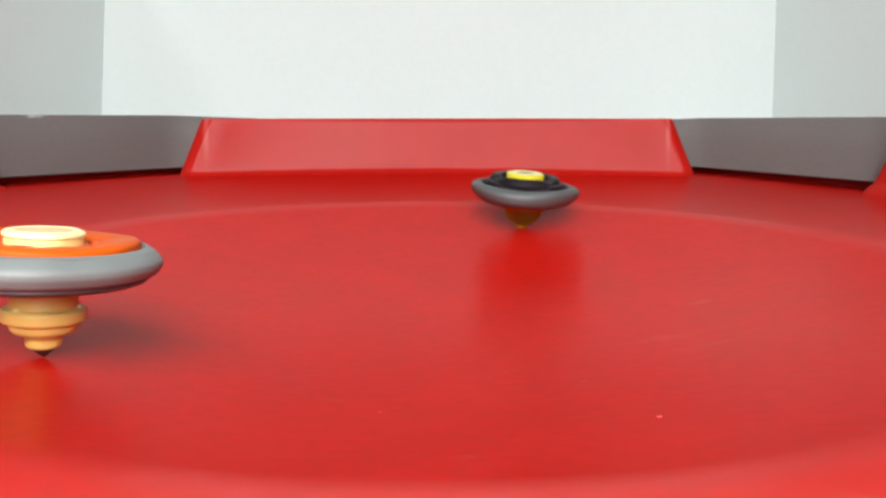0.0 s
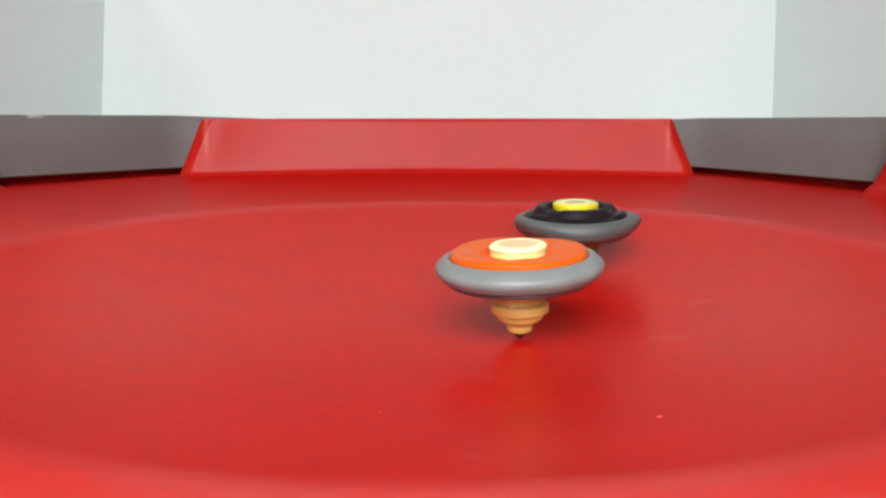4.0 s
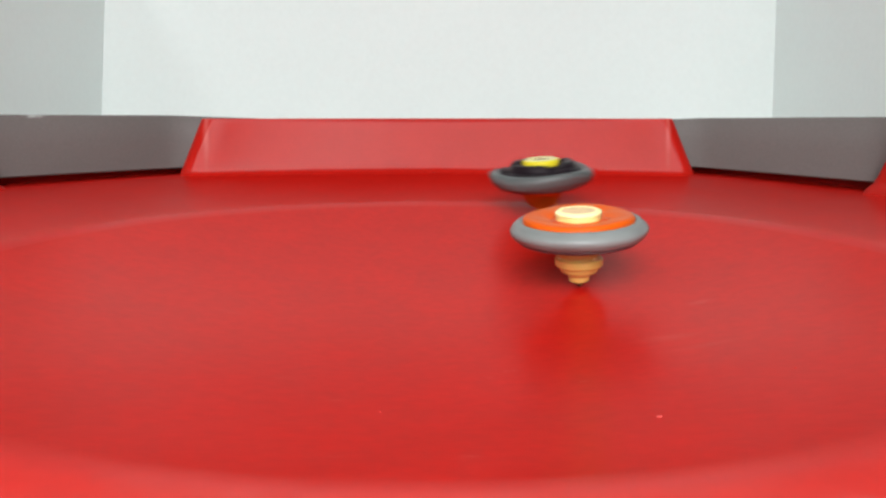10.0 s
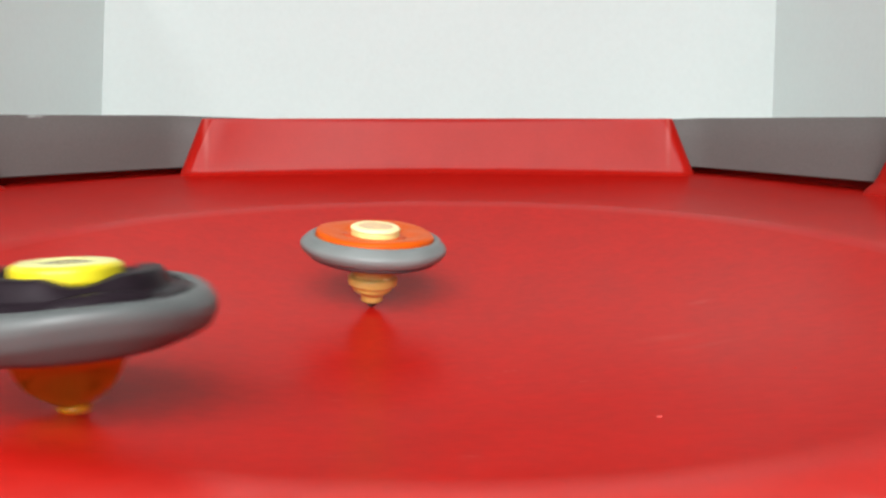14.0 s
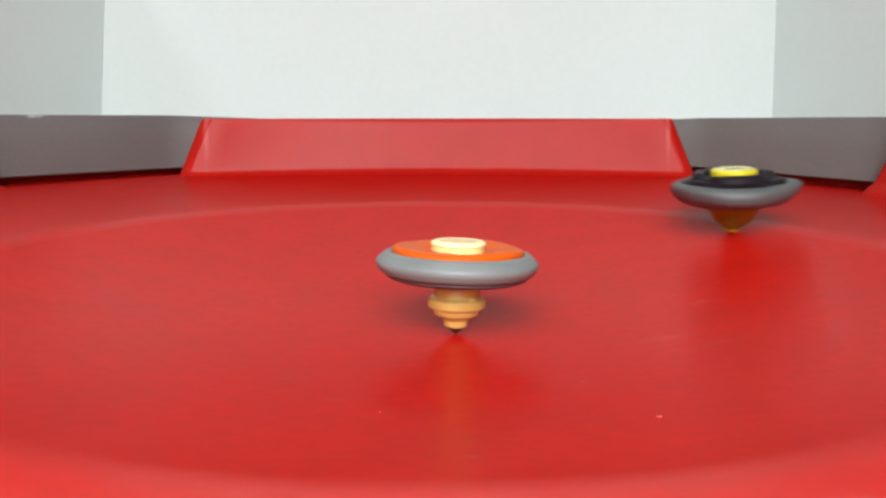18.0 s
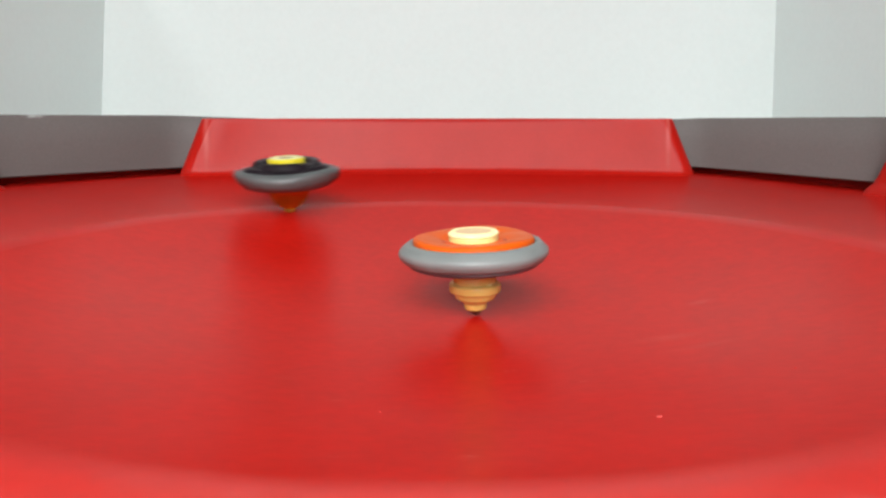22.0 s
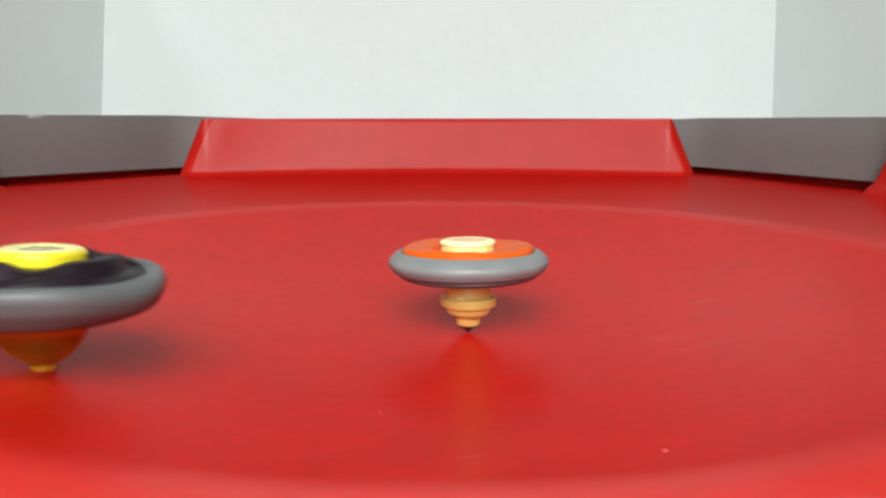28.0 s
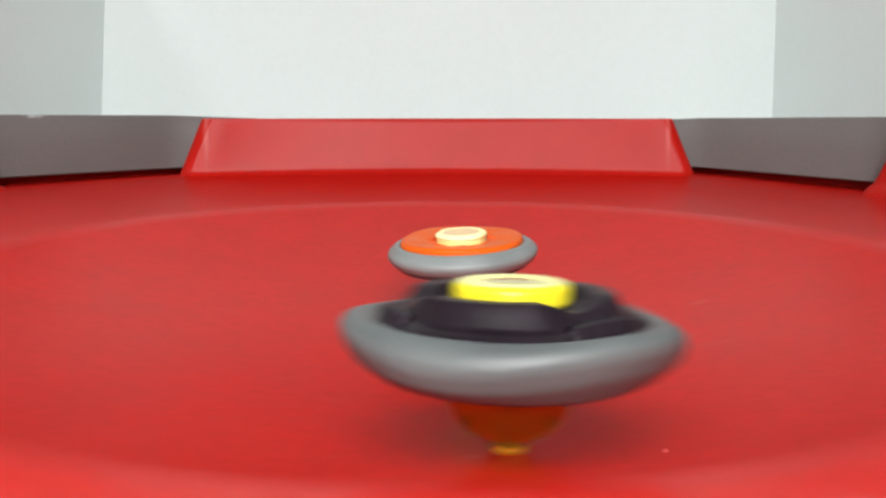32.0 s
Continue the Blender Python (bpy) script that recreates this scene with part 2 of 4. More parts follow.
def foot(a):
    """The border's outer edge in plan at that angle: four bowed walls joined by straight corners."""
    quarter = math.pi / 2
    k = math.floor((a + quarter / 2) / quarter)
    b = a - k * quarter                      # within 45 degrees of the wall's middle, which lies on +x
    lim = math.atan2(HALF, WALL_END)
    if abs(b) <= lim:
        lo, hi = 0.0, 1.0
        for _ in range(30):
            mid = (lo + hi) / 2
            x, y = wall_line(mid)
            lo, hi = (mid, hi) if math.atan2(x, y) < abs(b) else (lo, mid)
        x, y = wall_line(lo)
        return math.hypot(x, y)
    return (HALF + WALL_END) / math.sqrt(2) / math.cos(math.pi / 4 - abs(b))


def deck_dip(degrees):
    """How far the border sinks beside the two far corner panels, by the angle in plan, fitted to the camera's view."""
    def bump(a0, a1, a2, a3):
        up = min(max((degrees - a0) / (a1 - a0), 0), 1) * min(max((a3 - degrees) / (a3 - a2), 0), 1)
        return up * up * (3 - 2 * up)
    return 0.0040 * bump(0, 30, 33, 57) + 0.0012 * bump(122, 146, 150, 178)


LIP = 0.04                      # the border's slope at the crease
SEAM, CREASE = DISH_EDGE + 0.0005, DISH_EDGE + 0.0110     # the border's rounded edge runs between them


def ring_mesh(profile, steps=256, hub=None):
    """A moulding swept round the middle: profile(angle) gives its (radius, height) pairs, hub the height of its closed middle."""
    bm = bmesh.new()
    rows = []
    for i in range(steps):
        a = 2 * math.pi * i / steps
        rows.append([bm.verts.new((r * math.cos(a), r * math.sin(a), z)) for r, z in profile(a)])
    mid = bm.verts.new((0, 0, hub)) if hub is not None else None
    for i in range(steps):
        p, q = rows[i], rows[(i + 1) % steps]
        if mid:
            bm.faces.new((mid, p[0], q[0]))
        for k in range(len(p) - 1):
            bm.faces.new((p[k], p[k + 1], q[k + 1], q[k]))
    return bm


def dish_profile(a):
    return [(r, dish_height(r, 0)) for r in np.linspace(0.004, SEAM, 44)]


def border_profile(a):
    """The grained border: a rounded edge round the dish, a rise to the walls, and the outer skirt down to the floor."""
    steep, wide = 2 * DISH * SEAM, CREASE - SEAM
    prof = [(SEAM + wide * f, dish_height(SEAM, 0) + steep * wide * f + (LIP - steep) * wide * f * f / 2) for f in (0, 0.15, 0.3, 0.45, 0.6, 0.75, 0.9)]
    edge = dish_height(SEAM, 0) + (steep + LIP) * wide / 2
    out = foot(a)
    deck, wide = DECK_Z - deck_dip(math.degrees(a)), out - CREASE
    prof += [(CREASE + wide * f, edge + LIP * wide * f + (deck - edge - LIP * wide) * f ** 1.5)
             for f in (0, 0.03, 0.06, 0.1, 0.15, 0.2, 0.3, 0.4, 0.5, 0.6, 0.7, 0.8, 0.9, 0.97)]
    return prof + [(out, deck + 0.0002), (out + 0.030, deck + 0.0002), (out + 0.034, deck - 0.003), (out + 0.036, 0.0)]


def red_wall():
    """One bowed wall on the +y side: leans outwards, narrows to its top, meets the border in a small fillet, its ends turn back in a round."""
    bm = bmesh.new()
    n, turn_steps = 28, 7
    lean, thick, rad = 0.008, 0.020, 0.0064
    tall = RED_TOP - DECK_Z
    # share of the height, how far the foot's fillet stands out, how far the top's edge rolls back
    prof = [(-0.16, 0.0034, 0), (-0.03, 0.0022, 0), (0.0, 0.0013, 0), (0.025, 0.0006, 0), (0.06, 0.0001, 0), (0.10, 0, 0), (0.3, 0, 0), (0.6, 0, 0), (0.9, 0, 0),
            (0.985, 0, 0), (0.995, 0, 0.0001), (1.0, 0, 0.0004)]
    a0 = -math.atan2(2 * (WALL_MID - WALL_END), HALF)
    rows = []
    for i in range(-turn_steps - 1, n + turn_steps + 2):
        u = min(max((i / n) * 2 - 1, -1), 1)
        over = max(-i, i - n, 0)               # steps past the end, which turn back round the corner
        side = -1 if i < 0 else 1
        a = a0 + (radians(80) - a0) * min(over, turn_steps) / turn_steps
        out, back = rad * (math.sin(a) - math.sin(a0)), rad * (math.cos(a0) - math.cos(a))
        if over > turn_steps:
            back += thick
        row = []
        for f, toe, roll in prof:
            x, y = wall_line(u)
            x = x * (0.975 - 0.083 * f) + side * out
            y += lean * f - toe * max(math.cos(a), 0.2) + roll + back
            x -= side * roll * math.sin(a)
            row.append(bm.verts.new((x, y, DECK_Z + tall * f)))
        x, y = row[-1].co.x, row[-1].co.y
        row.append(bm.verts.new((x, max(y, WALL_END + lean) + 0.006, RED_TOP)))
        row.append(bm.verts.new((x, WALL_MID + 0.035, RED_TOP - 0.002)))
        row.append(bm.verts.new((x, WALL_MID + 0.036, 0.004)))
        rows.append(row)
    for p, q in zip(rows, rows[1:]):
        for k in range(len(p) - 1):
            bm.faces.new((p[k], p[k + 1], q[k + 1], q[k]))
    return bm


def grey_panel(slant, lift, sink):
    """The upright panel of one corner, on the +y side: slightly bowed, its foot clear of the border, its ends behind
    the red walls; slant, lift and sink fit it to the camera's view.
    """
    bm = bmesh.new()
    seen = (WALL_END - HALF) / math.sqrt(2)
    half = seen + 0.050
    mid = (HALF + WALL_END) / math.sqrt(2) + 0.0085
    n = 24
    z0 = DECK_Z + 0.0026 + lift
    prof = [(0.0006, z0), (0.0, z0 + 0.0006), (0.0012, 0.5 * (z0 + GREY_TOP)), (0.0025, GREY_TOP - 0.0008), (0.0032, GREY_TOP),
            (0.0085, GREY_TOP), (0.0092, GREY_TOP - 0.0008), (0.0038, z0), (0.0006, z0)]
    rows = []
    for i in range(n + 1):
        u = i / n * 2 - 1
        past = max(0.0, abs(u) * half - seen)
        drop = 0.035 * past
        rows.append([bm.verts.new((u * half, mid + 0.002 * (1 - u * u) - 0.35 * past + d, z - drop - sink * (1 - 0.7 * u) if z > 0.06 else z + slant * u)) for d, z in prof])
    for p, q in zip(rows, rows[1:]):
        for k in range(len(p) - 1):
            bm.faces.new((p[k], p[k + 1], q[k + 1], q[k]))
    return bm


def corner_back():
    """The outer red wall behind one corner's panel."""
    half, mid = 0.075, (HALF + WALL_END) / math.sqrt(2)
    return box(-half, half, mid + 0.024, mid + 0.028, 0.004, GREY_TOP - 0.006, 0.001)


creased(part("dish", ring_mesh(dish_profile, hub=FLOOR_LOW), RED, arena, "glossy worn red plastic dish"), 50)
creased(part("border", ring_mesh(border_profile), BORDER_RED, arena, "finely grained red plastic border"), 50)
for k in range(4):
    turn = pose(0, 0, 0, 0, 0, 90 * k)
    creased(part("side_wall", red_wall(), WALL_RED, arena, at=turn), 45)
    turn = pose(0, 0, 0, 0, 0, 45 + 90 * k)
    creased(part("corner_panel", grey_panel((0.0006, 0, 0, -0.0033)[k], (0.0008, 0, 0, -0.0002)[k], (-0.0004, 0, 0, 0.0009)[k]), GREY, arena, "matt grey plastic panel", at=turn), 40)
    part("corner_back", corner_back(), WALL_RED, arena, smooth=False, at=turn)

# ---- the tops ----
def orange_top():
    top = tagged(new("spinning_top"), "orange and grey toy top with a cream cap, spinning upright", "spinning top", group="tops in the arena")
    part("tip", lathe(rounded([(0, 0.0), (0.0004, 0.0001), (0.0029, 0.0023), (0.0027, 0.0030), (0, 0.0030)], 0.0003)), TIP_DARK, top, "dark pointed rubber tip")
    spin = rounded([(0, 0.0020), (0.0029, 0.0020), (0.0035, 0.0025), (0.0036, 0.0042), (0.0044, 0.0050), (0.0055, 0.0053), (0.0063, 0.0060), (0.0067, 0.0075),
                    (0.0079, 0.0079), (0.0081, 0.0084), (0.0081, 0.0102), (0.0077, 0.0107), (0.0066, 0.0109), (0.0063, 0.0175), (0, 0.0175)], 0.0005)
    spindle = creased(part("spindle", lathe(spin, 72, lambda a, r, z: (r * (1 + (0.03 * math.cos(2 * a) if 0.005 < z < 0.0108 else 0)), z)), SPINDLE, top,
                           "stepped apricot plastic spindle"), 50)
    for k in range(3):
        bm = bmesh.new()
        bmesh.ops.create_uvsphere(bm, u_segments=10, v_segments=6, radius=0.0006)
        part("peg", bm, CREAM, spindle, "small pale peg", at=pose(0, 0, 0, 0, 0, 120 * k) @ pose(0.0069, 0, 0.0109))
    ring = rounded([(0.0178, 0.0232), (0.0190, 0.0237), (0.0196, 0.0242), (0.0208, 0.0238), (0.0226, 0.0222), (0.0232, 0.0213), (0.0231, 0.0201), (0.0219, 0.0184),
                    (0.0203, 0.0177), (0.0060, 0.0176)], 0.0005)
    lobes = lambda a, r, z: (r * (1 + (0.010 * math.cos(3 * a) + 0.004 * math.cos(9 * a) if r > 0.0208 else 0)), z)
    creased(part("weight_ring", lathe(ring, 120, lobes), RING_GREY, top, "grey plastic ring with a bevelled edge"), 24)
    under = rounded([(0.0190, 0.0180), (0.0200, 0.0179), (0.0204, 0.0174), (0.0201, 0.0169), (0.0188, 0.0163), (0.0062, 0.0161)], 0.0004)
    creased(part("lower_disc", lathe(under, 96, lambda a, r, z: (r * (1 + (0.012 * math.cos(3 * a) if r > 0.0195 else 0)), z)), UNDER_DARK, top,
                 "dark purplish disc under the ring"), 30)
    disc = rounded([(0.0, 0.0242), (0.0078, 0.0242), (0.0096, 0.0243), (0.0112, 0.0250), (0.0150, 0.0254), (0.0178, 0.0252), (0.0188, 0.0245), (0.0188, 0.0230)], 0.0008)
    def petals(a, r, z):
        dent = 0.00035 * (0.5 + 0.5 * math.cos(6 * a + 260 * r)) if 0.0085 < r < 0.0165 else 0
        tip = 0.0006 * (0.5 + 0.5 * math.cos(3 * a)) * min(max((r - 0.0130) / 0.0045, 0), 1) if z > 0.0235 else 0
        return r, z - dent + tip

    layer = part("layer", lathe(disc, 120, petals), ORANGE, top, "bright orange plastic disc")
    # Slots drawn as thin bars, their shade put into the colour
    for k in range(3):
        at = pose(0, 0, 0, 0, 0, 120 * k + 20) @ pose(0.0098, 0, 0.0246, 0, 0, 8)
        part("slot", box(-0.0009, 0.0009, -0.0024, 0.0024, -0.0010, 0.0002, 0.0002), SLOT_SHADE, layer, "narrow slot, shade put in its colour", at=at)
    cap_profile = rounded([(0.0054, 0.0270), (0.0060, 0.0272), (0.0071, 0.0272), (0.0079, 0.0266), (0.0079, 0.0259), (0.0074, 0.02575)], 0.0003)
    cap = creased(part("cap", lathe(cap_profile, 72, lambda a, r, z: (r * (1 + 0.014 * math.cos(6 * a)), z)), CREAM, top, "cream plastic cap with a groove"), 30)
    base_profile = rounded([(0.0070, 0.0259), (0.0074, 0.0257), (0.0076, 0.0254), (0.0076, 0.0240)], 0.0002)
    part("cap_base", lathe(base_profile, 72, lambda a, r, z: (r * (1 + 0.014 * math.cos(6 * a)), z)), CAP_BASE, cap, "yellower lower band of the cap")
    part("cap_disc", lathe([(0, 0.02705), (0.0057, 0.02705)], 48), CREAM_TOP, cap, "tan sticker")
    return top


def black_top():
    top = tagged(new("spinning_top"), "black and grey toy top with yellow cap and amber tip", "spinning top", group="tops in the arena")
    tip = rounded([(0, 0.0), (0.0021, 0.0), (0.0026, 0.0004), (0.0026, 0.0011), (0.0022, 0.0014), (0, 0.0015)], 0.0003)
    part("tip", lathe(tip, 64), AMBER, top, "flat amber plastic tip")
    spin = rounded([(0, 0.0014), (0.0026, 0.0014), (0.0038, 0.0023), (0.0056, 0.0034), (0.0070, 0.0049), (0.0080, 0.0068), (0.0086, 0.0089), (0.0112, 0.0103),
                    (0.0124, 0.0115), (0.0122, 0.0124), (0, 0.0124)], 0.0012)
    wavy = lambda a, r, z: (r * (1 + (0.06 * math.cos(3 * a) if 0.005 < r < 0.010 else 0)), z)
    spindle = creased(part("spindle", lathe(spin, 72, wavy), AMBER_CLEAR, top, "see-through amber plastic spindle"), 50)
    for k in range(3):
        part("rib", box(-0.0005, 0.0005, -0.0009, 0.0009, -0.0006, 0.0006, 0.0002), AMBER, spindle, "glinting amber rib",
             at=pose(0, 0, 0, 0, 0, 120 * k) @ pose(0.0064, 0, 0.0054))
    ring = rounded([(0.0168, 0.0188), (0.0188, 0.0195), (0.0206, 0.0199), (0.0222, 0.0195), (0.0232, 0.0184), (0.0233, 0.0170), (0.0223, 0.0147), (0.0196, 0.0125), (0.0170, 0.0114),
                    (0.0070, 0.0115)], 0.0008)

    def lobed(a, r, z):
        out = max(0.0, (r - 0.0190) / 0.0042)
        return r * (1 + 0.024 * out * math.cos(3 * a)), z + 0.0011 * out * math.cos(3 * a + 0.8)
    creased(part("weight_ring", lathe(ring, 144, lobed), RING_DARK, top, "grey plastic ring with three soft lobes"), 28)
    plate = rounded([(0.0, 0.0212), (0.0088, 0.0212), (0.0100, 0.0213), (0.0108, 0.0222), (0.0140, 0.0223), (0.0150, 0.0212), (0.0158, 0.0202), (0.0172, 0.0201),
                     (0.0186, 0.0197), (0.0191, 0.0192), (0.0191, 0.0186)], 0.0004)

    def bladed(a, r, z):
        """Three wings on the ridge: each climbs slowly, then drops in a notch."""
        ridge = min(max((r - 0.0100) / 0.0010, 0), 1) * min(max((0.0156 - r) / 0.0012, 0), 1)
        climb = (3 * a / (2 * math.pi) + 0.15) % 1.0
        wing = 0.5 - 0.5 * math.cos(math.pi * min(climb / 0.30, 1.0, (1 - climb) / 0.22))
        flare = 0.0005 * math.sin(6 * a + 0.4) if r > 0.0185 else 0
        return r + flare - 0.0006 * (1 - wing) * ridge * (r > 0.0130), z + ridge * (0.0014 * wing - 0.0005)
    layer = part("layer", lathe(plate, 180, bladed), BLACK, top, "black plastic layer with three climbing wings")
    creased(layer, 40)
    for k in range(3):
        bm = bmesh.new()
        inner, outer, n = 0.0152, 0.0187, 8
        lo, hi = [], []
        for side in (inner, outer):
            for i in range(n + 1):
                a = radians(-24 + 48 * i / n)
                r = side * (1 - (0.03 * (i / n)))
                lo.append(bm.verts.new((r * math.cos(a), r * math.sin(a), 0.0194)))
                hi.append(bm.verts.new((r * math.cos(a), r * math.sin(a), 0.0203 + 0.0009 * math.sin(math.pi * (i + 0.6) / (n + 1.2)))))
        m = n + 1
        for i in range(n):
            bm.faces.new((hi[i], hi[i + 1], hi[m + i + 1], hi[m + i]))
            bm.faces.new((lo[i], lo[i + 1], hi[i + 1], hi[i]))
            bm.faces.new((lo[m + i + 1], lo[m + i], hi[m + i], hi[m + i + 1]))
        bm.faces.new((lo[0], hi[0], hi[m], lo[m]))
        bm.faces.new((lo[n], lo[m + n], hi[m + n], hi[n]))
        bmesh.ops.bevel(bm, geom=bm.edges[:], offset=0.0004, segments=2, affect="EDGES")
        part("blade", bm, BLACK, layer, at=pose(0, 0, 0, 0, 0, 120 * k - 11))
    cap_profile = rounded([(0.0066, 0.0242), (0.0069, 0.0244), (0.0076, 0.0243), (0.0082, 0.0237), (0.0082, 0.0218), (0.0078, 0.0213), (0.0070, 0.0212),
                           (0.0068, 0.0204)], 0.0003)
    cap = creased(part("cap", lathe(cap_profile, 72, lambda a, r, z: (r * (1 + 0.014 * math.cos(6 * a)), z)), YELLOW, top, "bright yellow plastic cap"), 30)
    part("cap_disc", lathe([(0.0040, 0.0242), (0.0045, 0.02446), (0.0071, 0.02446), (0.0074, 0.0243)], 48), YELLOW_TOP, cap, "pale yellow face")
    part("cap_lens", lathe([(0, 0.0245), (0.0028, 0.02444), (0.0043, 0.0241)], 36), CLEAR_DOME, cap, "smoky clear dome")
    return top


ORANGE_TOP, BLACK_TOP = orange_top(), black_top()


def speck(x, y, size, turn, label):
    """A flat crumb of worn plastic on the dish's floor."""
    bm = bmesh.new()
    bmesh.ops.create_icosphere(bm, subdivisions=2, radius=size)
    for v in bm.verts:
        v.co *= 0.8 + 0.5 * noise.noise(v.co * 900 + Vector((x, y, 0)) * 500)
        v.co.z = v.co.z * 0.35
    ob = tagged(part("dust_speck", bm, DUST), label, "dust speck", group="specks in the dish")
    ob.matrix_basis = pose(x, y, dish_height(x, y) + size * 0.2, 0, 0, turn)
    return ob


speck(0.0741, -0.0714, 0.00045, 0, "tiny pale speck of dust on the red floor")
speck(-0.0099, -0.0877, 0.00032, 30, "tiny pale speck of dust on the red floor")
CRUMB = speck(0.0384, -0.0987, 0.00065, 60, "tiny pale plastic crumb that drifts across the red floor")


# ---- what moves ----
def spinning(rows, turn, start):
    """Poses thirty times a second from rows of (seconds, x, y, lean to +x, lean to +y), in millimetres from the dish's middle and
    degrees: the top glides along them on the dish's floor and turns about its leaning axis by turn degrees each time."""
    table = np.array(rows)
    t, v = table[:, 0], table[:, 1:]
    slope = np.gradient(v, t, axis=0)
    out = []
    for k in range(32 * FPS + 1):
        s = k / FPS
        i = min(max(int(np.searchsorted(t, s, side="right")) - 1, 0), len(t) - 2)
        h = t[i + 1] - t[i]
        u = (s - t[i]) / h
        x, y, lx, ly = ((2 * u ** 3 - 3 * u ** 2 + 1) * v[i] + (u ** 3 - 2 * u ** 2 + u) * h * slope[i]
                        + (3 * u ** 2 - 2 * u ** 3) * v[i + 1] + (u ** 3 - u ** 2) * h * slope[i + 1])
        x, y = x / 1000, y / 1000
        axis = Vector((math.sin(radians(lx)), math.sin(radians(ly)), 1)).normalized()
        lean = Vector((0, 0, 1)).rotation_difference(axis).to_matrix().to_4x4()
        out.append((s, Matrix.Translation((x, y, dish_height(x, y) + 0.0001)) @ lean @ pose(0, 0, 0, 0, 0, start + turn * k)))
    return out


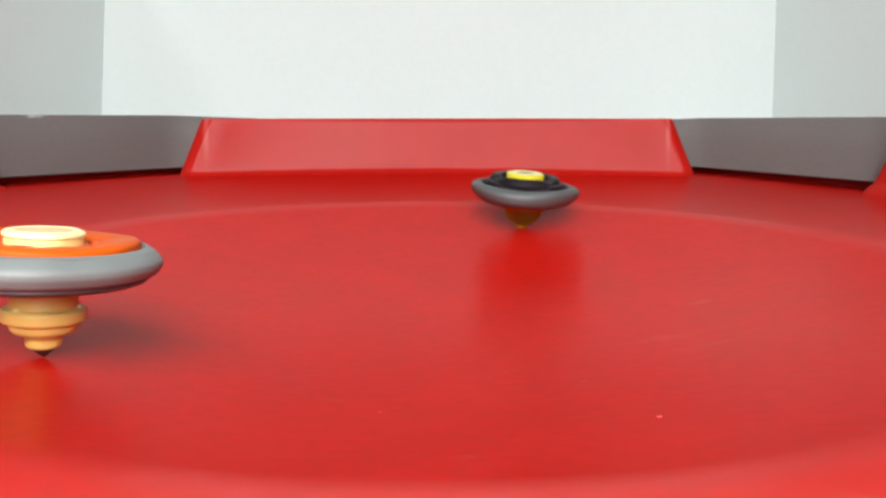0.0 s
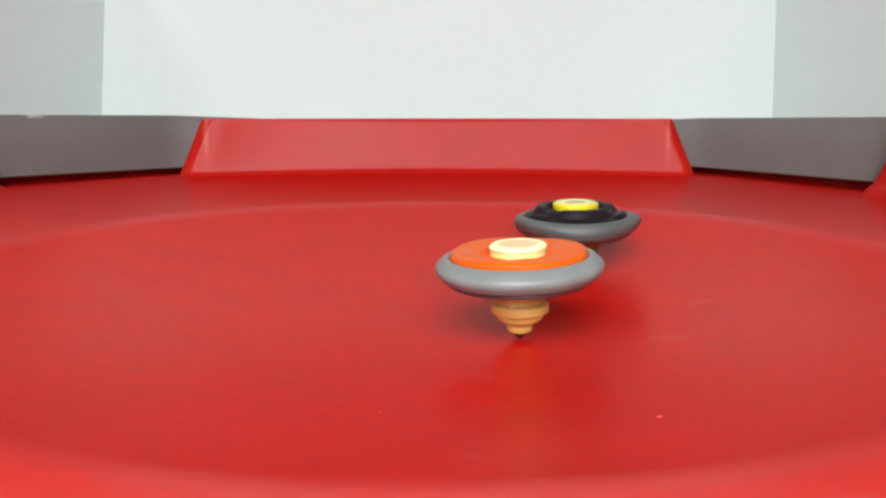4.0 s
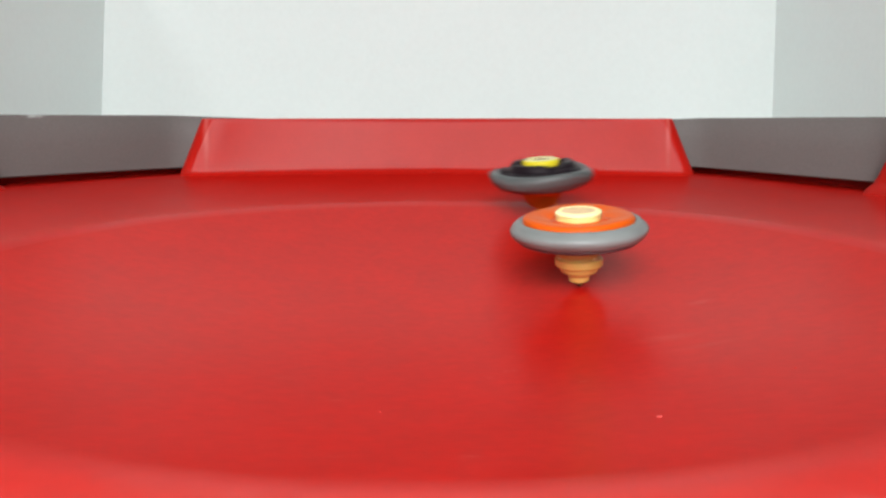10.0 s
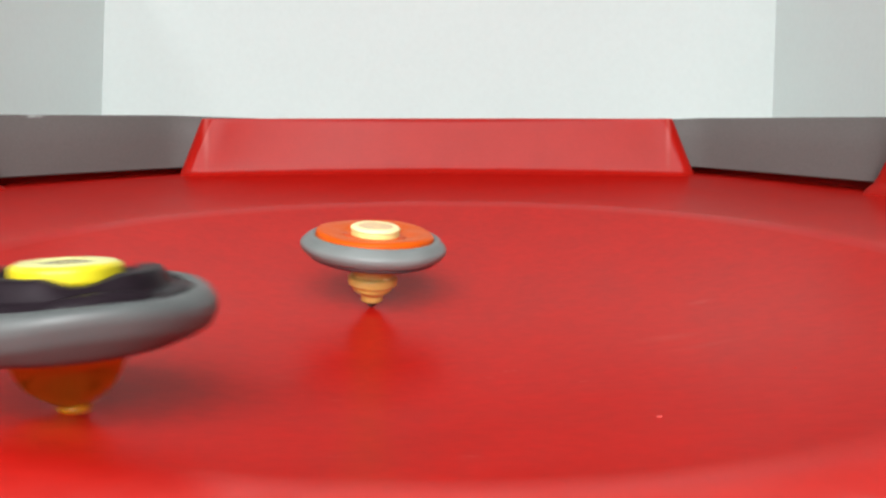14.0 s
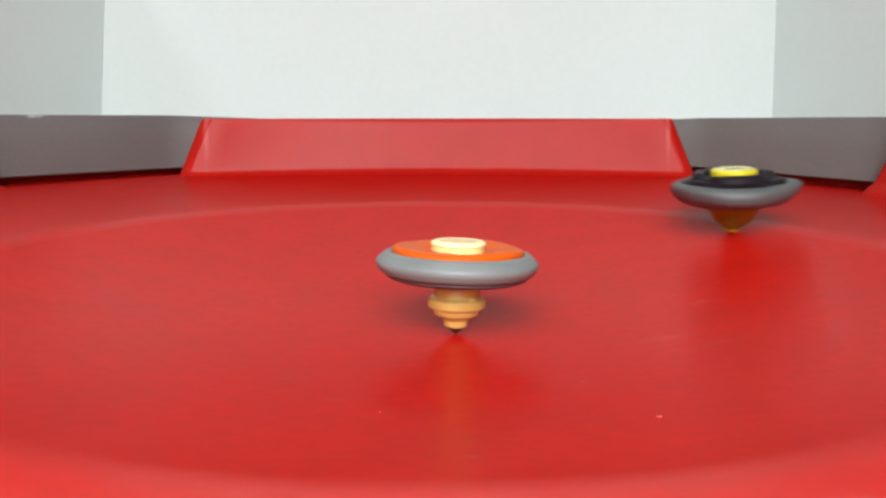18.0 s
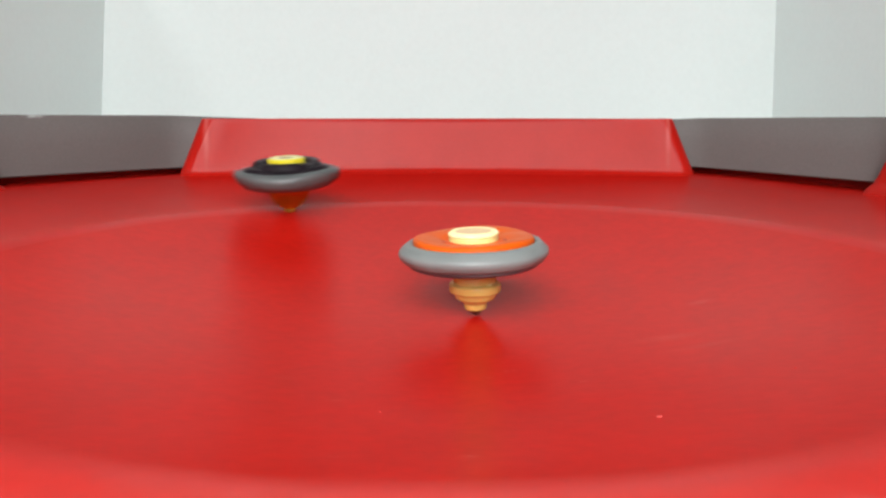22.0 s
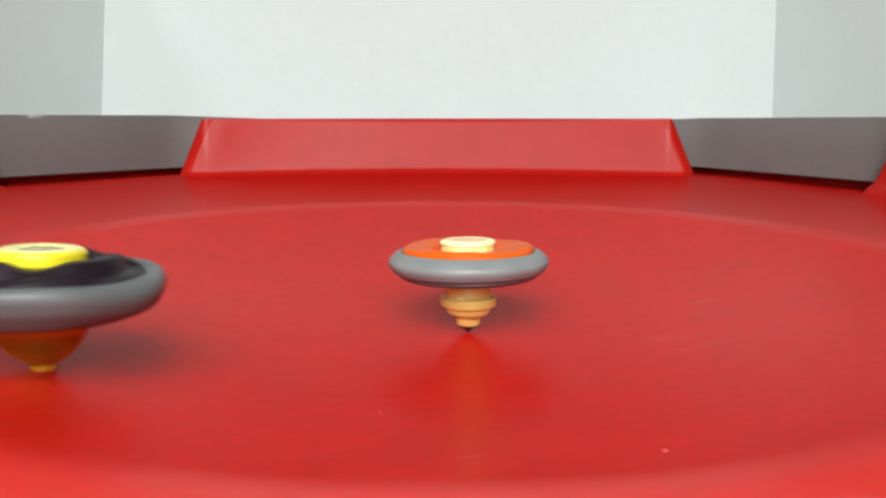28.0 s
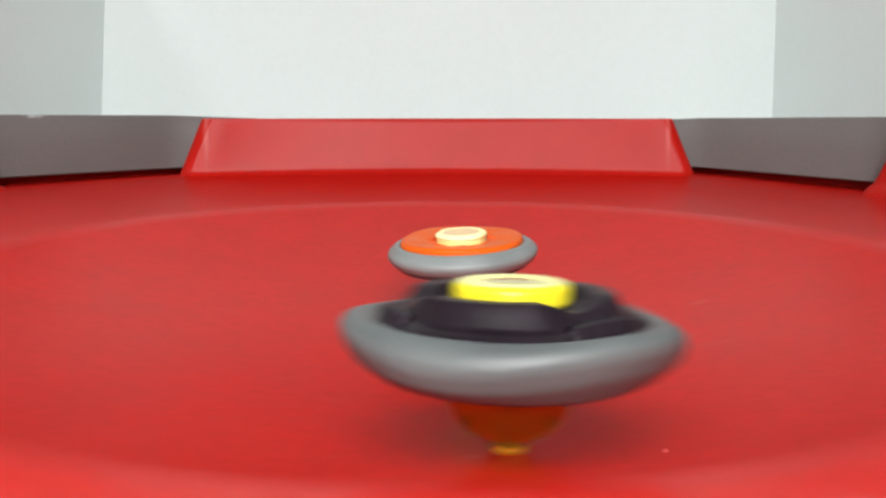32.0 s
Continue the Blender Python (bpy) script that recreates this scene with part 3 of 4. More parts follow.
def motions():
    walk(ORANGE_TOP, spinning([
    (0, -82.9, -66.0, 3.9, 3.1), (0.1, -77.0, -69.9, 3.8, 3.1), (0.2, -67.4, -74.3, 3.4, 2.1), (0.3, -55.1, -78.7, 2.9, 0.9),
    (0.4, -42.6, -80.6, 2.4, 0.1), (0.5, -31.5, -80.0, 2.4, -0.3), (0.6, -21.0, -78.7, 2.7, -0.4),
    (0.7, -10.6, -76.0, 3.0, -0.4), (0.8, -0.9, -71.3, 2.9, -0.4), (0.9, 7.3, -65.0, 2.5, -0.5), (1, 14.3, -56.9, 2.3, -0.5),
    (1.1, 20.7, -47.6, 2.2, -0.6), (1.2, 26.3, -38.1, 2.2, -0.8), (1.3, 30.7, -28.6, 2.1, -0.9), (1.4, 34.3, -16.6, 2.0, -1.1),
    (1.5, 37.0, -2.8, 2.2, -1.2), (1.6, 38.0, 8.1, 2.6, -1.4), (1.7, 37.6, 17.1, 2.8, -1.9), (1.8, 36.1, 27.9, 2.3, -2.8),
    (1.9, 33.9, 41.1, 1.0, -3.9), (2, 31.2, 52.0, -0.8, -4.5), (2.1, 27.6, 56.9, -2.3, -4.1), (2.2, 21.9, 59.6, -2.7, -3.1),
    (2.3, 14.1, 65.1, -1.7, -2.3), (2.4, 5.3, 72.7, -0.3, -2.0), (2.5, -3.5, 78.0, 0.5, -1.9), (2.6, -12.7, 77.2, 0.7, -1.9),
    (2.7, -21.2, 70.3, 0.8, -2.1), (2.8, -27.2, 61.1, 1.1, -2.6), (2.9, -29.7, 52.5, 1.3, -3.3), (3, -29.2, 43.3, 1.4, -3.6),
    (3.1, -26.9, 32.6, 1.0, -3.1), (3.2, -23.3, 23.3, 0.4, -2.2), (3.3, -18.2, 17.7, -0.1, -1.5), (3.4, -10.8, 13.6, -0.6, -1.3),
    (3.5, -2.6, 10.2, -1.2, -1.3), (3.6, 5.0, 6.4, -1.6, -1.5), (3.7, 11.3, 2.0, -2.0, -1.6), (3.8, 16.4, -3.1, -2.3, -1.8),
    (3.9, 20.5, -8.8, -2.5, -1.9), (4, 23.5, -14.9, -2.6, -2.0), (4.1, 25.6, -21.3, -2.6, -2.2), (4.2, 27.0, -27.8, -2.6, -2.2),
    (4.3, 27.8, -34.1, -2.6, -2.3), (4.4, 28.1, -40.1, -2.5, -2.3), (4.5, 28.2, -45.5, -2.4, -2.3),
    (4.6, 28.1, -50.2, -2.3, -2.2), (4.7, 28.1, -53.9, -2.2, -2.1), (4.8, 28.2, -56.6, -2.1, -2.0),
    (4.9, 28.5, -58.1, -2.0, -1.8), (5, 29.1, -58.3, -1.9, -1.5), (5.1, 29.9, -57.1, -1.9, -1.2), (5.2, 31.0, -54.8, -1.8, -0.9),
    (5.3, 32.2, -51.2, -1.8, -0.5), (5.4, 33.4, -46.7, -1.8, -0.1), (5.5, 34.3, -41.5, -1.7, 0.4), (5.6, 34.6, -36.0, -1.6, 0.8),
    (5.7, 33.9, -30.6, -1.5, 1.3), (5.8, 32.1, -25.9, -1.3, 1.8), (5.9, 29.3, -22.0, -0.9, 2.1), (6, 25.8, -19.1, -0.6, 2.2),
    (6.1, 22.0, -16.8, -0.1, 2.0), (6.2, 18.4, -15.3, 0.3, 1.6), (6.3, 15.0, -13.8, 0.8, 1.1), (6.4, 11.9, -11.6, 1.2, 0.7),
    (6.5, 8.7, -7.5, 1.7, 0.2), (6.6, 5.2, -1.3, 2.3, -0.2), (6.7, 1.3, 6.6, 3.1, -0.6), (6.8, -3.2, 15.1, 3.9, -1.0),
    (6.9, -8.4, 23.1, 4.7, -1.3), (7, -14.3, 30.0, 5.3, -1.4), (7.1, -20.6, 35.1, 5.6, -1.4), (7.2, -26.9, 38.3, 5.6, -1.3),
    (7.3, -32.5, 39.6, 5.5, -1.3), (7.4, -36.6, 39.6, 5.2, -1.4), (7.5, -38.5, 39.0, 5.0, -1.8), (7.6, -37.9, 38.7, 4.8, -2.5),
    (7.7, -35.3, 38.6, 4.8, -3.4), (7.8, -32.3, 38.5, 4.7, -4.4), (7.9, -31.3, 37.1, 4.6, -5.1), (8, -34.0, 33.1, 4.3, -5.3),
    (8.1, -40.0, 26.1, 3.8, -4.9), (8.2, -46.3, 17.1, 3.2, -4.2), (8.3, -49.3, 7.6, 2.7, -3.3), (8.4, -47.9, -1.1, 2.2, -2.4),
    (8.5, -43.0, -8.1, 1.8, -1.8), (8.6, -36.3, -13.2, 1.6, -1.5), (8.7, -29.0, -16.5, 1.5, -1.4),
    (8.8, -21.8, -18.2, 1.4, -1.4), (8.9, -14.2, -18.3, 1.4, -1.4), (9, -5.5, -16.5, 1.3, -1.4), (9.1, 4.6, -13.1, 1.2, -1.3),
    (9.2, 15.1, -8.9, 1.0, -1.2), (9.3, 24.5, -4.5, 0.8, -1.2), (9.4, 32.3, -0.1, 0.4, -1.3), (9.5, 38.4, 4.6, -0.1, -1.7),
    (9.6, 42.9, 10.2, -0.7, -2.3), (9.7, 46.2, 17.0, -1.5, -3.2), (9.8, 48.3, 24.5, -2.3, -4.0), (9.9, 49.3, 31.6, -2.9, -4.7),
    (10, 49.0, 36.6, -3.2, -4.9), (10.1, 47.6, 38.5, -3.1, -4.5), (10.2, 45.4, 37.8, -2.8, -3.8), (10.3, 43.0, 35.4, -2.4, -2.9),
    (10.4, 40.6, 32.4, -2.1, -2.1), (10.5, 38.4, 29.2, -2.0, -1.5), (10.6, 36.3, 26.4, -2.0, -1.0),
    (10.7, 34.2, 24.0, -2.0, -0.7), (10.8, 31.9, 21.8, -2.1, -0.6), (10.9, 29.7, 19.8, -2.2, -0.5), (11, 27.7, 17.7, -2.2, -0.5),
    (11.1, 26.1, 15.5, -2.2, -0.4), (11.2, 24.7, 13.1, -2.1, -0.3), (11.3, 23.5, 10.4, -2.0, -0.1), (11.4, 22.3, 7.8, -1.8, 0.2),
    (11.5, 21.0, 5.2, -1.6, 0.7), (11.6, 19.5, 2.9, -1.3, 1.4), (11.7, 17.8, 0.8, -1.0, 2.1), (11.8, 16.0, -1.0, -0.7, 2.8),
    (11.9, 14.0, -2.2, -0.4, 3.3), (12, 11.9, -2.7, -0.1, 3.5), (12.1, 9.5, -2.5, -0.0, 3.2), (12.2, 6.9, -1.9, 0.0, 2.7),
    (12.3, 4.2, -1.4, 0.1, 2.1), (12.4, 1.5, -1.2, 0.3, 1.5), (12.5, -1.1, -1.0, 0.8, 1.0), (12.6, -3.5, -0.7, 1.4, 0.7),
    (12.7, -5.7, -0.1, 2.1, 0.5), (12.8, -7.8, 0.6, 2.9, 0.5), (12.9, -9.7, 1.7, 3.6, 0.4), (13, -11.6, 2.9, 4.0, 0.4),
    (13.1, -13.5, 4.3, 4.2, 0.3), (13.2, -15.2, 6.0, 4.2, 0.1), (13.3, -16.7, 7.9, 4.2, -0.1), (13.4, -18.0, 9.8, 4.2, -0.4),
    (13.5, -19.0, 11.4, 4.2, -0.8), (13.6, -19.9, 12.8, 4.3, -1.4), (13.7, -20.6, 14.2, 4.4, -2.0),
    (13.8, -21.2, 16.0, 4.5, -2.7), (13.9, -21.6, 18.0, 4.5, -3.2), (14, -21.6, 20.1, 4.3, -3.4), (14.1, -21.3, 22.0, 4.0, -3.2),
    (14.2, -20.6, 23.6, 3.5, -2.7), (14.3, -19.6, 25.1, 2.7, -2.1), (14.4, -18.4, 26.5, 1.8, -1.6),
    (14.5, -17.0, 27.9, 0.6, -1.1), (14.6, -15.5, 29.2, -0.6, -0.6), (14.7, -13.9, 30.5, -1.7, -0.3),
    (14.8, -12.2, 31.5, -2.9, -0.1), (14.9, -10.3, 32.4, -3.9, 0.1), (15, -8.3, 33.0, -4.8, 0.2), (15.1, -6.3, 33.3, -5.5, 0.2),
    (15.2, -4.1, 33.3, -6.1, 0.2), (15.3, -2.0, 33.1, -6.5, 0.1), (15.4, 0.1, 32.6, -6.7, 0.0), (15.5, 2.2, 31.9, -6.7, -0.1),
    (15.6, 4.2, 31.0, -6.6, -0.2), (15.7, 6.2, 29.8, -6.4, -0.3), (15.8, 8.0, 28.5, -6.0, -0.4), (15.9, 9.6, 27.0, -5.5, -0.5),
    (16, 11.1, 25.4, -5.0, -0.5), (16.1, 12.4, 23.6, -4.5, -0.5), (16.2, 13.4, 21.7, -3.9, -0.4), (16.3, 14.3, 19.5, -3.4, -0.3),
    (16.4, 14.9, 17.2, -3.0, -0.1), (16.5, 15.2, 14.7, -2.7, 0.2), (16.6, 15.4, 11.9, -2.5, 0.4), (16.7, 15.3, 8.7, -2.4, 0.8),
    (16.8, 15.1, 5.4, -2.5, 1.0), (16.9, 14.9, 2.4, -2.6, 1.3), (17, 14.7, 0.1, -2.8, 1.3), (17.1, 14.6, -1.2, -2.8, 1.3),
    (17.2, 14.5, -2.0, -2.6, 1.1), (17.3, 14.2, -2.7, -2.2, 1.0), (17.4, 13.7, -3.6, -1.7, 1.0), (17.5, 13.0, -4.6, -1.1, 1.2),
    (17.6, 11.9, -5.8, -0.4, 1.4), (17.7, 10.6, -6.9, 0.3, 1.8), (17.8, 9.0, -7.8, 0.9, 2.1), (17.9, 7.3, -8.1, 1.4, 2.2),
    (18, 5.4, -7.9, 1.8, 2.2), (18.1, 3.5, -7.0, 2.2, 1.9), (18.2, 1.5, -5.6, 2.5, 1.5), (18.3, -0.6, -3.7, 2.7, 1.1),
    (18.4, -2.7, -1.5, 2.9, 0.6), (18.5, -4.8, 1.1, 3.2, 0.1), (18.6, -6.9, 3.7, 3.5, -0.4), (18.7, -8.8, 5.8, 4.0, -0.9),
    (18.8, -10.5, 7.0, 4.4, -1.3), (18.9, -11.9, 7.5, 4.7, -1.6), (19, -13.1, 7.8, 4.7, -1.7), (19.1, -14.0, 8.6, 4.6, -1.7),
    (19.2, -14.5, 9.9, 4.2, -1.6), (19.3, -14.7, 11.5, 3.9, -1.5), (19.4, -14.7, 13.4, 3.6, -1.6),
    (19.5, -14.5, 15.3, 3.4, -2.0), (19.6, -14.1, 17.1, 3.4, -2.7), (19.7, -13.4, 18.9, 3.3, -3.6),
    (19.8, -12.6, 20.5, 3.3, -4.5), (19.9, -11.7, 22.2, 3.1, -5.2), (20, -10.7, 23.9, 2.9, -5.4), (20.1, -9.7, 25.7, 2.6, -5.1),
    (20.2, -8.6, 27.4, 2.1, -4.4), (20.3, -7.3, 28.9, 1.6, -3.8), (20.4, -6.0, 30.0, 0.9, -3.3), (20.5, -4.6, 30.8, 0.0, -3.3),
    (20.6, -3.2, 31.2, -0.9, -3.7), (20.7, -1.7, 31.2, -1.8, -4.3), (20.8, -0.2, 30.7, -2.5, -4.9),
    (20.9, 1.2, 29.9, -2.8, -5.3), (21, 2.8, 28.7, -2.8, -5.2), (21.1, 4.3, 27.3, -2.4, -4.7), (21.2, 5.9, 25.9, -1.9, -3.9),
    (21.3, 7.4, 24.5, -1.5, -3.0), (21.4, 8.9, 23.4, -1.3, -2.3), (21.5, 10.1, 22.3, -1.4, -1.8), (21.6, 11.0, 21.0, -1.6, -1.5),
    (21.7, 11.6, 19.1, -1.8, -1.4), (21.8, 12.0, 16.7, -2.0, -1.4), (21.9, 12.2, 14.0, -2.0, -1.4), (22, 12.1, 11.8, -1.9, -1.4),
    (22.1, 12.0, 10.2, -1.8, -1.2), (22.2, 11.6, 8.7, -1.5, -0.9), (22.3, 11.2, 6.7, -1.2, -0.6), (22.4, 10.8, 4.0, -0.9, -0.3),
    (22.5, 10.3, 1.0, -0.7, 0.1), (22.6, 10.0, -1.8, -0.4, 0.6), (22.7, 9.6, -4.0, -0.3, 1.1), (22.8, 9.2, -5.4, -0.2, 1.5),
    (22.9, 8.7, -6.0, -0.2, 1.8), (23, 7.9, -6.2, -0.2, 1.9), (23.1, 6.9, -6.1, -0.2, 1.8), (23.2, 5.6, -5.9, -0.0, 1.5),
    (23.3, 4.1, -5.7, 0.3, 1.2), (23.4, 2.4, -5.3, 0.8, 0.9), (23.5, 0.6, -4.5, 1.5, 0.7), (23.6, -1.3, -3.3, 2.3, 0.6),
    (23.7, -3.2, -1.9, 3.2, 0.6), (23.8, -5.0, -0.4, 3.9, 0.6), (23.9, -6.6, 1.0, 4.3, 0.7), (24, -8.0, 2.6, 4.4, 0.6),
    (24.1, -9.0, 4.4, 4.2, 0.5), (24.2, -9.8, 6.1, 3.8, 0.3), (24.3, -10.5, 7.7, 3.4, -0.0), (24.4, -11.1, 9.0, 3.0, -0.5),
    (24.5, -11.5, 10.3, 2.8, -1.1), (24.6, -11.7, 11.6, 2.8, -2.0), (24.7, -11.6, 13.2, 2.9, -2.9),
    (24.8, -11.4, 15.0, 3.1, -3.9), (24.9, -11.0, 16.8, 3.2, -4.6), (25, -10.6, 18.1, 3.3, -4.9), (25.1, -10.2, 18.9, 3.2, -4.6),
    (25.2, -9.8, 19.2, 2.9, -3.9), (25.3, -9.1, 19.0, 2.4, -3.1), (25.4, -8.3, 18.3, 1.8, -2.3), (25.5, -7.3, 17.2, 1.0, -1.5),
    (25.6, -6.1, 15.7, 0.3, -0.9), (25.7, -4.8, 14.1, -0.5, -0.5), (25.8, -3.4, 12.5, -1.1, -0.1), (25.9, -2.0, 10.9, -1.7, 0.1),
    (26, -0.5, 9.5, -2.1, 0.1), (26.1, 0.9, 8.2, -2.4, 0.1), (26.2, 2.3, 7.2, -2.6, 0.0), (26.3, 3.6, 6.3, -2.7, -0.1),
    (26.4, 4.8, 5.7, -2.7, -0.3), (26.5, 6.0, 5.2, -2.6, -0.6), (26.6, 7.0, 4.9, -2.4, -0.8), (26.7, 7.9, 4.7, -2.2, -1.0),
    (26.8, 8.7, 4.6, -2.0, -1.1), (26.9, 9.4, 4.4, -1.7, -1.2), (27, 10.0, 4.2, -1.5, -1.2), (27.1, 10.4, 3.9, -1.4, -1.1),
    (27.2, 10.7, 3.4, -1.3, -0.9), (27.3, 10.9, 2.7, -1.2, -0.6), (27.4, 11.0, 1.7, -1.2, -0.2), (27.5, 10.9, 0.5, -1.2, 0.3),
    (27.6, 10.8, -1.0, -1.2, 0.8), (27.7, 10.6, -2.7, -1.2, 1.4), (27.8, 10.2, -4.4, -1.1, 1.9), (27.9, 9.8, -5.7, -0.9, 2.2),
    (28, 9.2, -6.2, -0.5, 2.2), (28.1, 8.5, -6.0, -0.1, 1.9), (28.2, 7.7, -5.4, 0.2, 1.5), (28.3, 6.7, -4.8, 0.4, 1.1),
    (28.4, 5.5, -4.3, 0.5, 0.8), (28.5, 4.2, -3.9, 0.8, 0.7), (28.6, 2.9, -3.5, 1.2, 0.6), (28.7, 1.6, -3.0, 1.8, 0.6),
    (28.8, 0.4, -2.1, 2.5, 0.7), (28.9, -0.7, -0.4, 3.0, 0.7), (29, -1.8, 2.2, 3.3, 0.7), (29.1, -2.9, 5.7, 3.3, 0.6),
    (29.2, -4.0, 9.4, 3.1, 0.4), (29.3, -5.2, 12.6, 2.8, 0.1), (29.4, -6.3, 14.9, 2.6, -0.3), (29.5, -7.5, 16.8, 2.7, -0.7),
    (29.6, -8.5, 18.3, 3.1, -1.3), (29.7, -9.5, 19.7, 3.7, -2.0), (29.8, -10.3, 21.0, 4.3, -2.7), (29.9, -10.8, 22.2, 4.6, -3.2),
    (30, -10.9, 23.2, 4.5, -3.4), (30.1, -10.5, 24.2, 4.0, -3.2), (30.2, -9.9, 24.8, 3.1, -2.8), (30.3, -9.1, 25.2, 2.2, -2.3),
    (30.4, -8.2, 25.4, 1.5, -2.0), (30.5, -7.2, 25.6, 0.9, -2.0), (30.6, -6.0, 26.1, 0.5, -2.2), (30.7, -4.8, 26.9, 0.1, -2.7),
    (30.8, -3.4, 28.0, -0.2, -3.3), (30.9, -1.9, 29.0, -0.6, -3.8), (31, -0.5, 29.4, -0.7, -3.9), (31.1, 0.9, 28.8, -0.8, -3.7),
    (31.2, 2.2, 27.3, -0.7, -3.2), (31.3, 3.5, 24.9, -0.6, -2.6), (31.4, 4.7, 22.1, -0.6, -2.1), (31.5, 5.8, 19.4, -0.7, -1.8),
    (31.6, 6.8, 17.0, -0.9, -1.6), (31.7, 7.5, 15.1, -1.3, -1.6), (31.8, 8.1, 13.5, -1.7, -1.8), (31.9, 8.4, 12.2, -2.1, -2.2),
    (32, 8.6, 11.3, -2.6, -2.8),
    ], -83.0, 10))
    walk(BLACK_TOP, spinning([
    (0, 36.0, 109.2, 3.2, -4.4), (0.1, 43.3, 133.5, -0.6, -5.2), (0.2, 38.8, 141.8, -2.0, -5.6), (0.3, 25.1, 138.5, -1.9, -5.5),
    (0.4, 5.5, 128.6, -1.1, -5.2), (0.5, -16.9, 118.1, -0.5, -4.7), (0.6, -37.4, 106.4, -0.2, -4.3), (0.7, -51.7, 94.4, -0.2, -3.8),
    (0.8, -59.6, 84.0, -0.1, -3.4), (0.9, -62.9, 75.3, 0.2, -3.0), (1, -63.9, 65.9, 0.4, -2.6), (1.1, -63.5, 54.0, 0.5, -2.2),
    (1.2, -61.7, 42.1, 0.4, -1.8), (1.3, -58.5, 32.9, 0.3, -1.4), (1.4, -54.0, 26.8, 0.1, -1.1), (1.5, -48.3, 21.0, -0.1, -0.8),
    (1.6, -41.0, 13.4, -0.4, -0.6), (1.7, -32.0, 6.4, -0.6, -0.3), (1.8, -20.6, 0.7, -0.9, -0.0), (1.9, -7.2, -4.3, -1.2, 0.2),
    (2, 5.7, -7.3, -1.4, 0.3), (2.1, 16.3, -7.0, -1.3, 0.3), (2.2, 25.0, -4.9, -1.2, 0.2), (2.3, 33.2, -2.8, -1.3, 0.1),
    (2.4, 40.3, -0.5, -1.7, 0.0), (2.5, 45.7, 2.6, -2.2, -0.1), (2.6, 50.3, 6.0, -2.5, -0.2), (2.7, 54.4, 9.6, -2.6, -0.4),
    (2.8, 57.6, 14.1, -2.4, -0.6), (2.9, 59.4, 19.5, -2.1, -0.8), (3, 59.1, 24.8, -1.7, -1.0), (3.1, 57.2, 28.8, -1.3, -1.2),
    (3.2, 55.2, 32.2, -1.2, -1.3), (3.3, 53.4, 35.1, -1.6, -1.4), (3.4, 50.4, 36.5, -2.0, -1.5), (3.5, 47.1, 39.0, -2.1, -1.6),
    (3.6, 45.7, 43.0, -2.0, -1.7), (3.7, 46.7, 47.6, -1.8, -1.9), (3.8, 48.7, 52.1, -1.6, -2.1), (3.9, 50.5, 56.4, -1.5, -2.2),
    (4, 51.4, 60.4, -1.3, -2.4), (4.1, 51.2, 64.2, -1.2, -2.6), (4.2, 50.0, 67.9, -1.1, -2.7), (4.3, 47.7, 71.6, -0.9, -2.9),
    (4.4, 44.3, 75.2, -0.8, -3.0), (4.5, 39.5, 78.7, -0.7, -3.1), (4.6, 33.0, 81.9, -0.5, -3.3), (4.7, 24.5, 84.4, -0.4, -3.4),
    (4.8, 14.0, 85.8, -0.3, -3.4), (4.9, 1.9, 85.8, -0.1, -3.4), (5, -11.3, 83.7, -0.1, -3.3), (5.1, -24.3, 78.7, 0.0, -3.0),
    (5.2, -36.4, 70.1, 0.2, -2.6), (5.3, -47.5, 56.7, 0.4, -2.1), (5.4, -58.4, 38.3, 0.7, -1.4), (5.5, -70.2, 15.3, 1.1, -0.6),
    (5.6, -80.7, -9.0, 1.6, 0.3), (5.7, -83.4, -30.6, 1.9, 1.2), (5.8, -75.3, -49.9, 2.2, 2.0), (5.9, -60.0, -66.2, 2.3, 2.7),
    (6, -43.6, -76.9, 2.4, 3.1), (6.1, -30.7, -80.3, 2.2, 3.2), (6.2, -20.9, -77.6, 1.9, 3.0), (6.3, -12.1, -71.6, 1.5, 2.8),
    (6.4, -3.4, -65.2, 1.1, 2.6), (6.5, 4.7, -60.2, 0.8, 2.4), (6.6, 11.5, -56.9, 0.9, 2.3), (6.7, 17.0, -54.1, 1.8, 2.1),
    (6.8, 21.8, -50.3, 3.4, 2.0), (6.9, 26.5, -45.4, 4.8, 1.8), (7, 31.4, -39.9, 4.9, 1.6), (7.1, 35.8, -33.2, 3.5, 1.2),
    (7.2, 38.5, -22.9, 1.5, 0.8), (7.3, 38.6, -7.7, 0.2, 0.2), (7.4, 36.9, 10.3, -0.1, -0.4), (7.5, 34.4, 26.9, 0.1, -0.9),
    (7.6, 30.8, 38.6, 0.5, -1.4), (7.7, 23.8, 44.5, 1.1, -1.7), (7.8, 13.5, 46.7, 1.8, -1.8), (7.9, 12.8, 52.1, 2.5, -2.0),
    (8, 6.7, 57.7, 2.7, -2.3), (8.1, 17.4, 72.5, 2.1, -2.9), (8.2, 28.4, 91.3, 1.3, -3.6), (8.3, 28.8, 109.4, 0.6, -4.2),
    (8.4, 15.9, 123.5, 0.2, -4.7), (8.5, -6.5, 131.4, -0.0, -4.9), (8.6, -31.7, 131.2, -0.1, -4.8), (8.7, -53.9, 120.6, 0.1, -4.3),
    (8.8, -68.9, 98.7, 0.6, -3.5), (8.9, -75.4, 67.0, 1.1, -2.4), (9, -73.0, 29.5, 1.4, -1.2), (9.1, -55.7, -7.0, 1.1, 0.1),
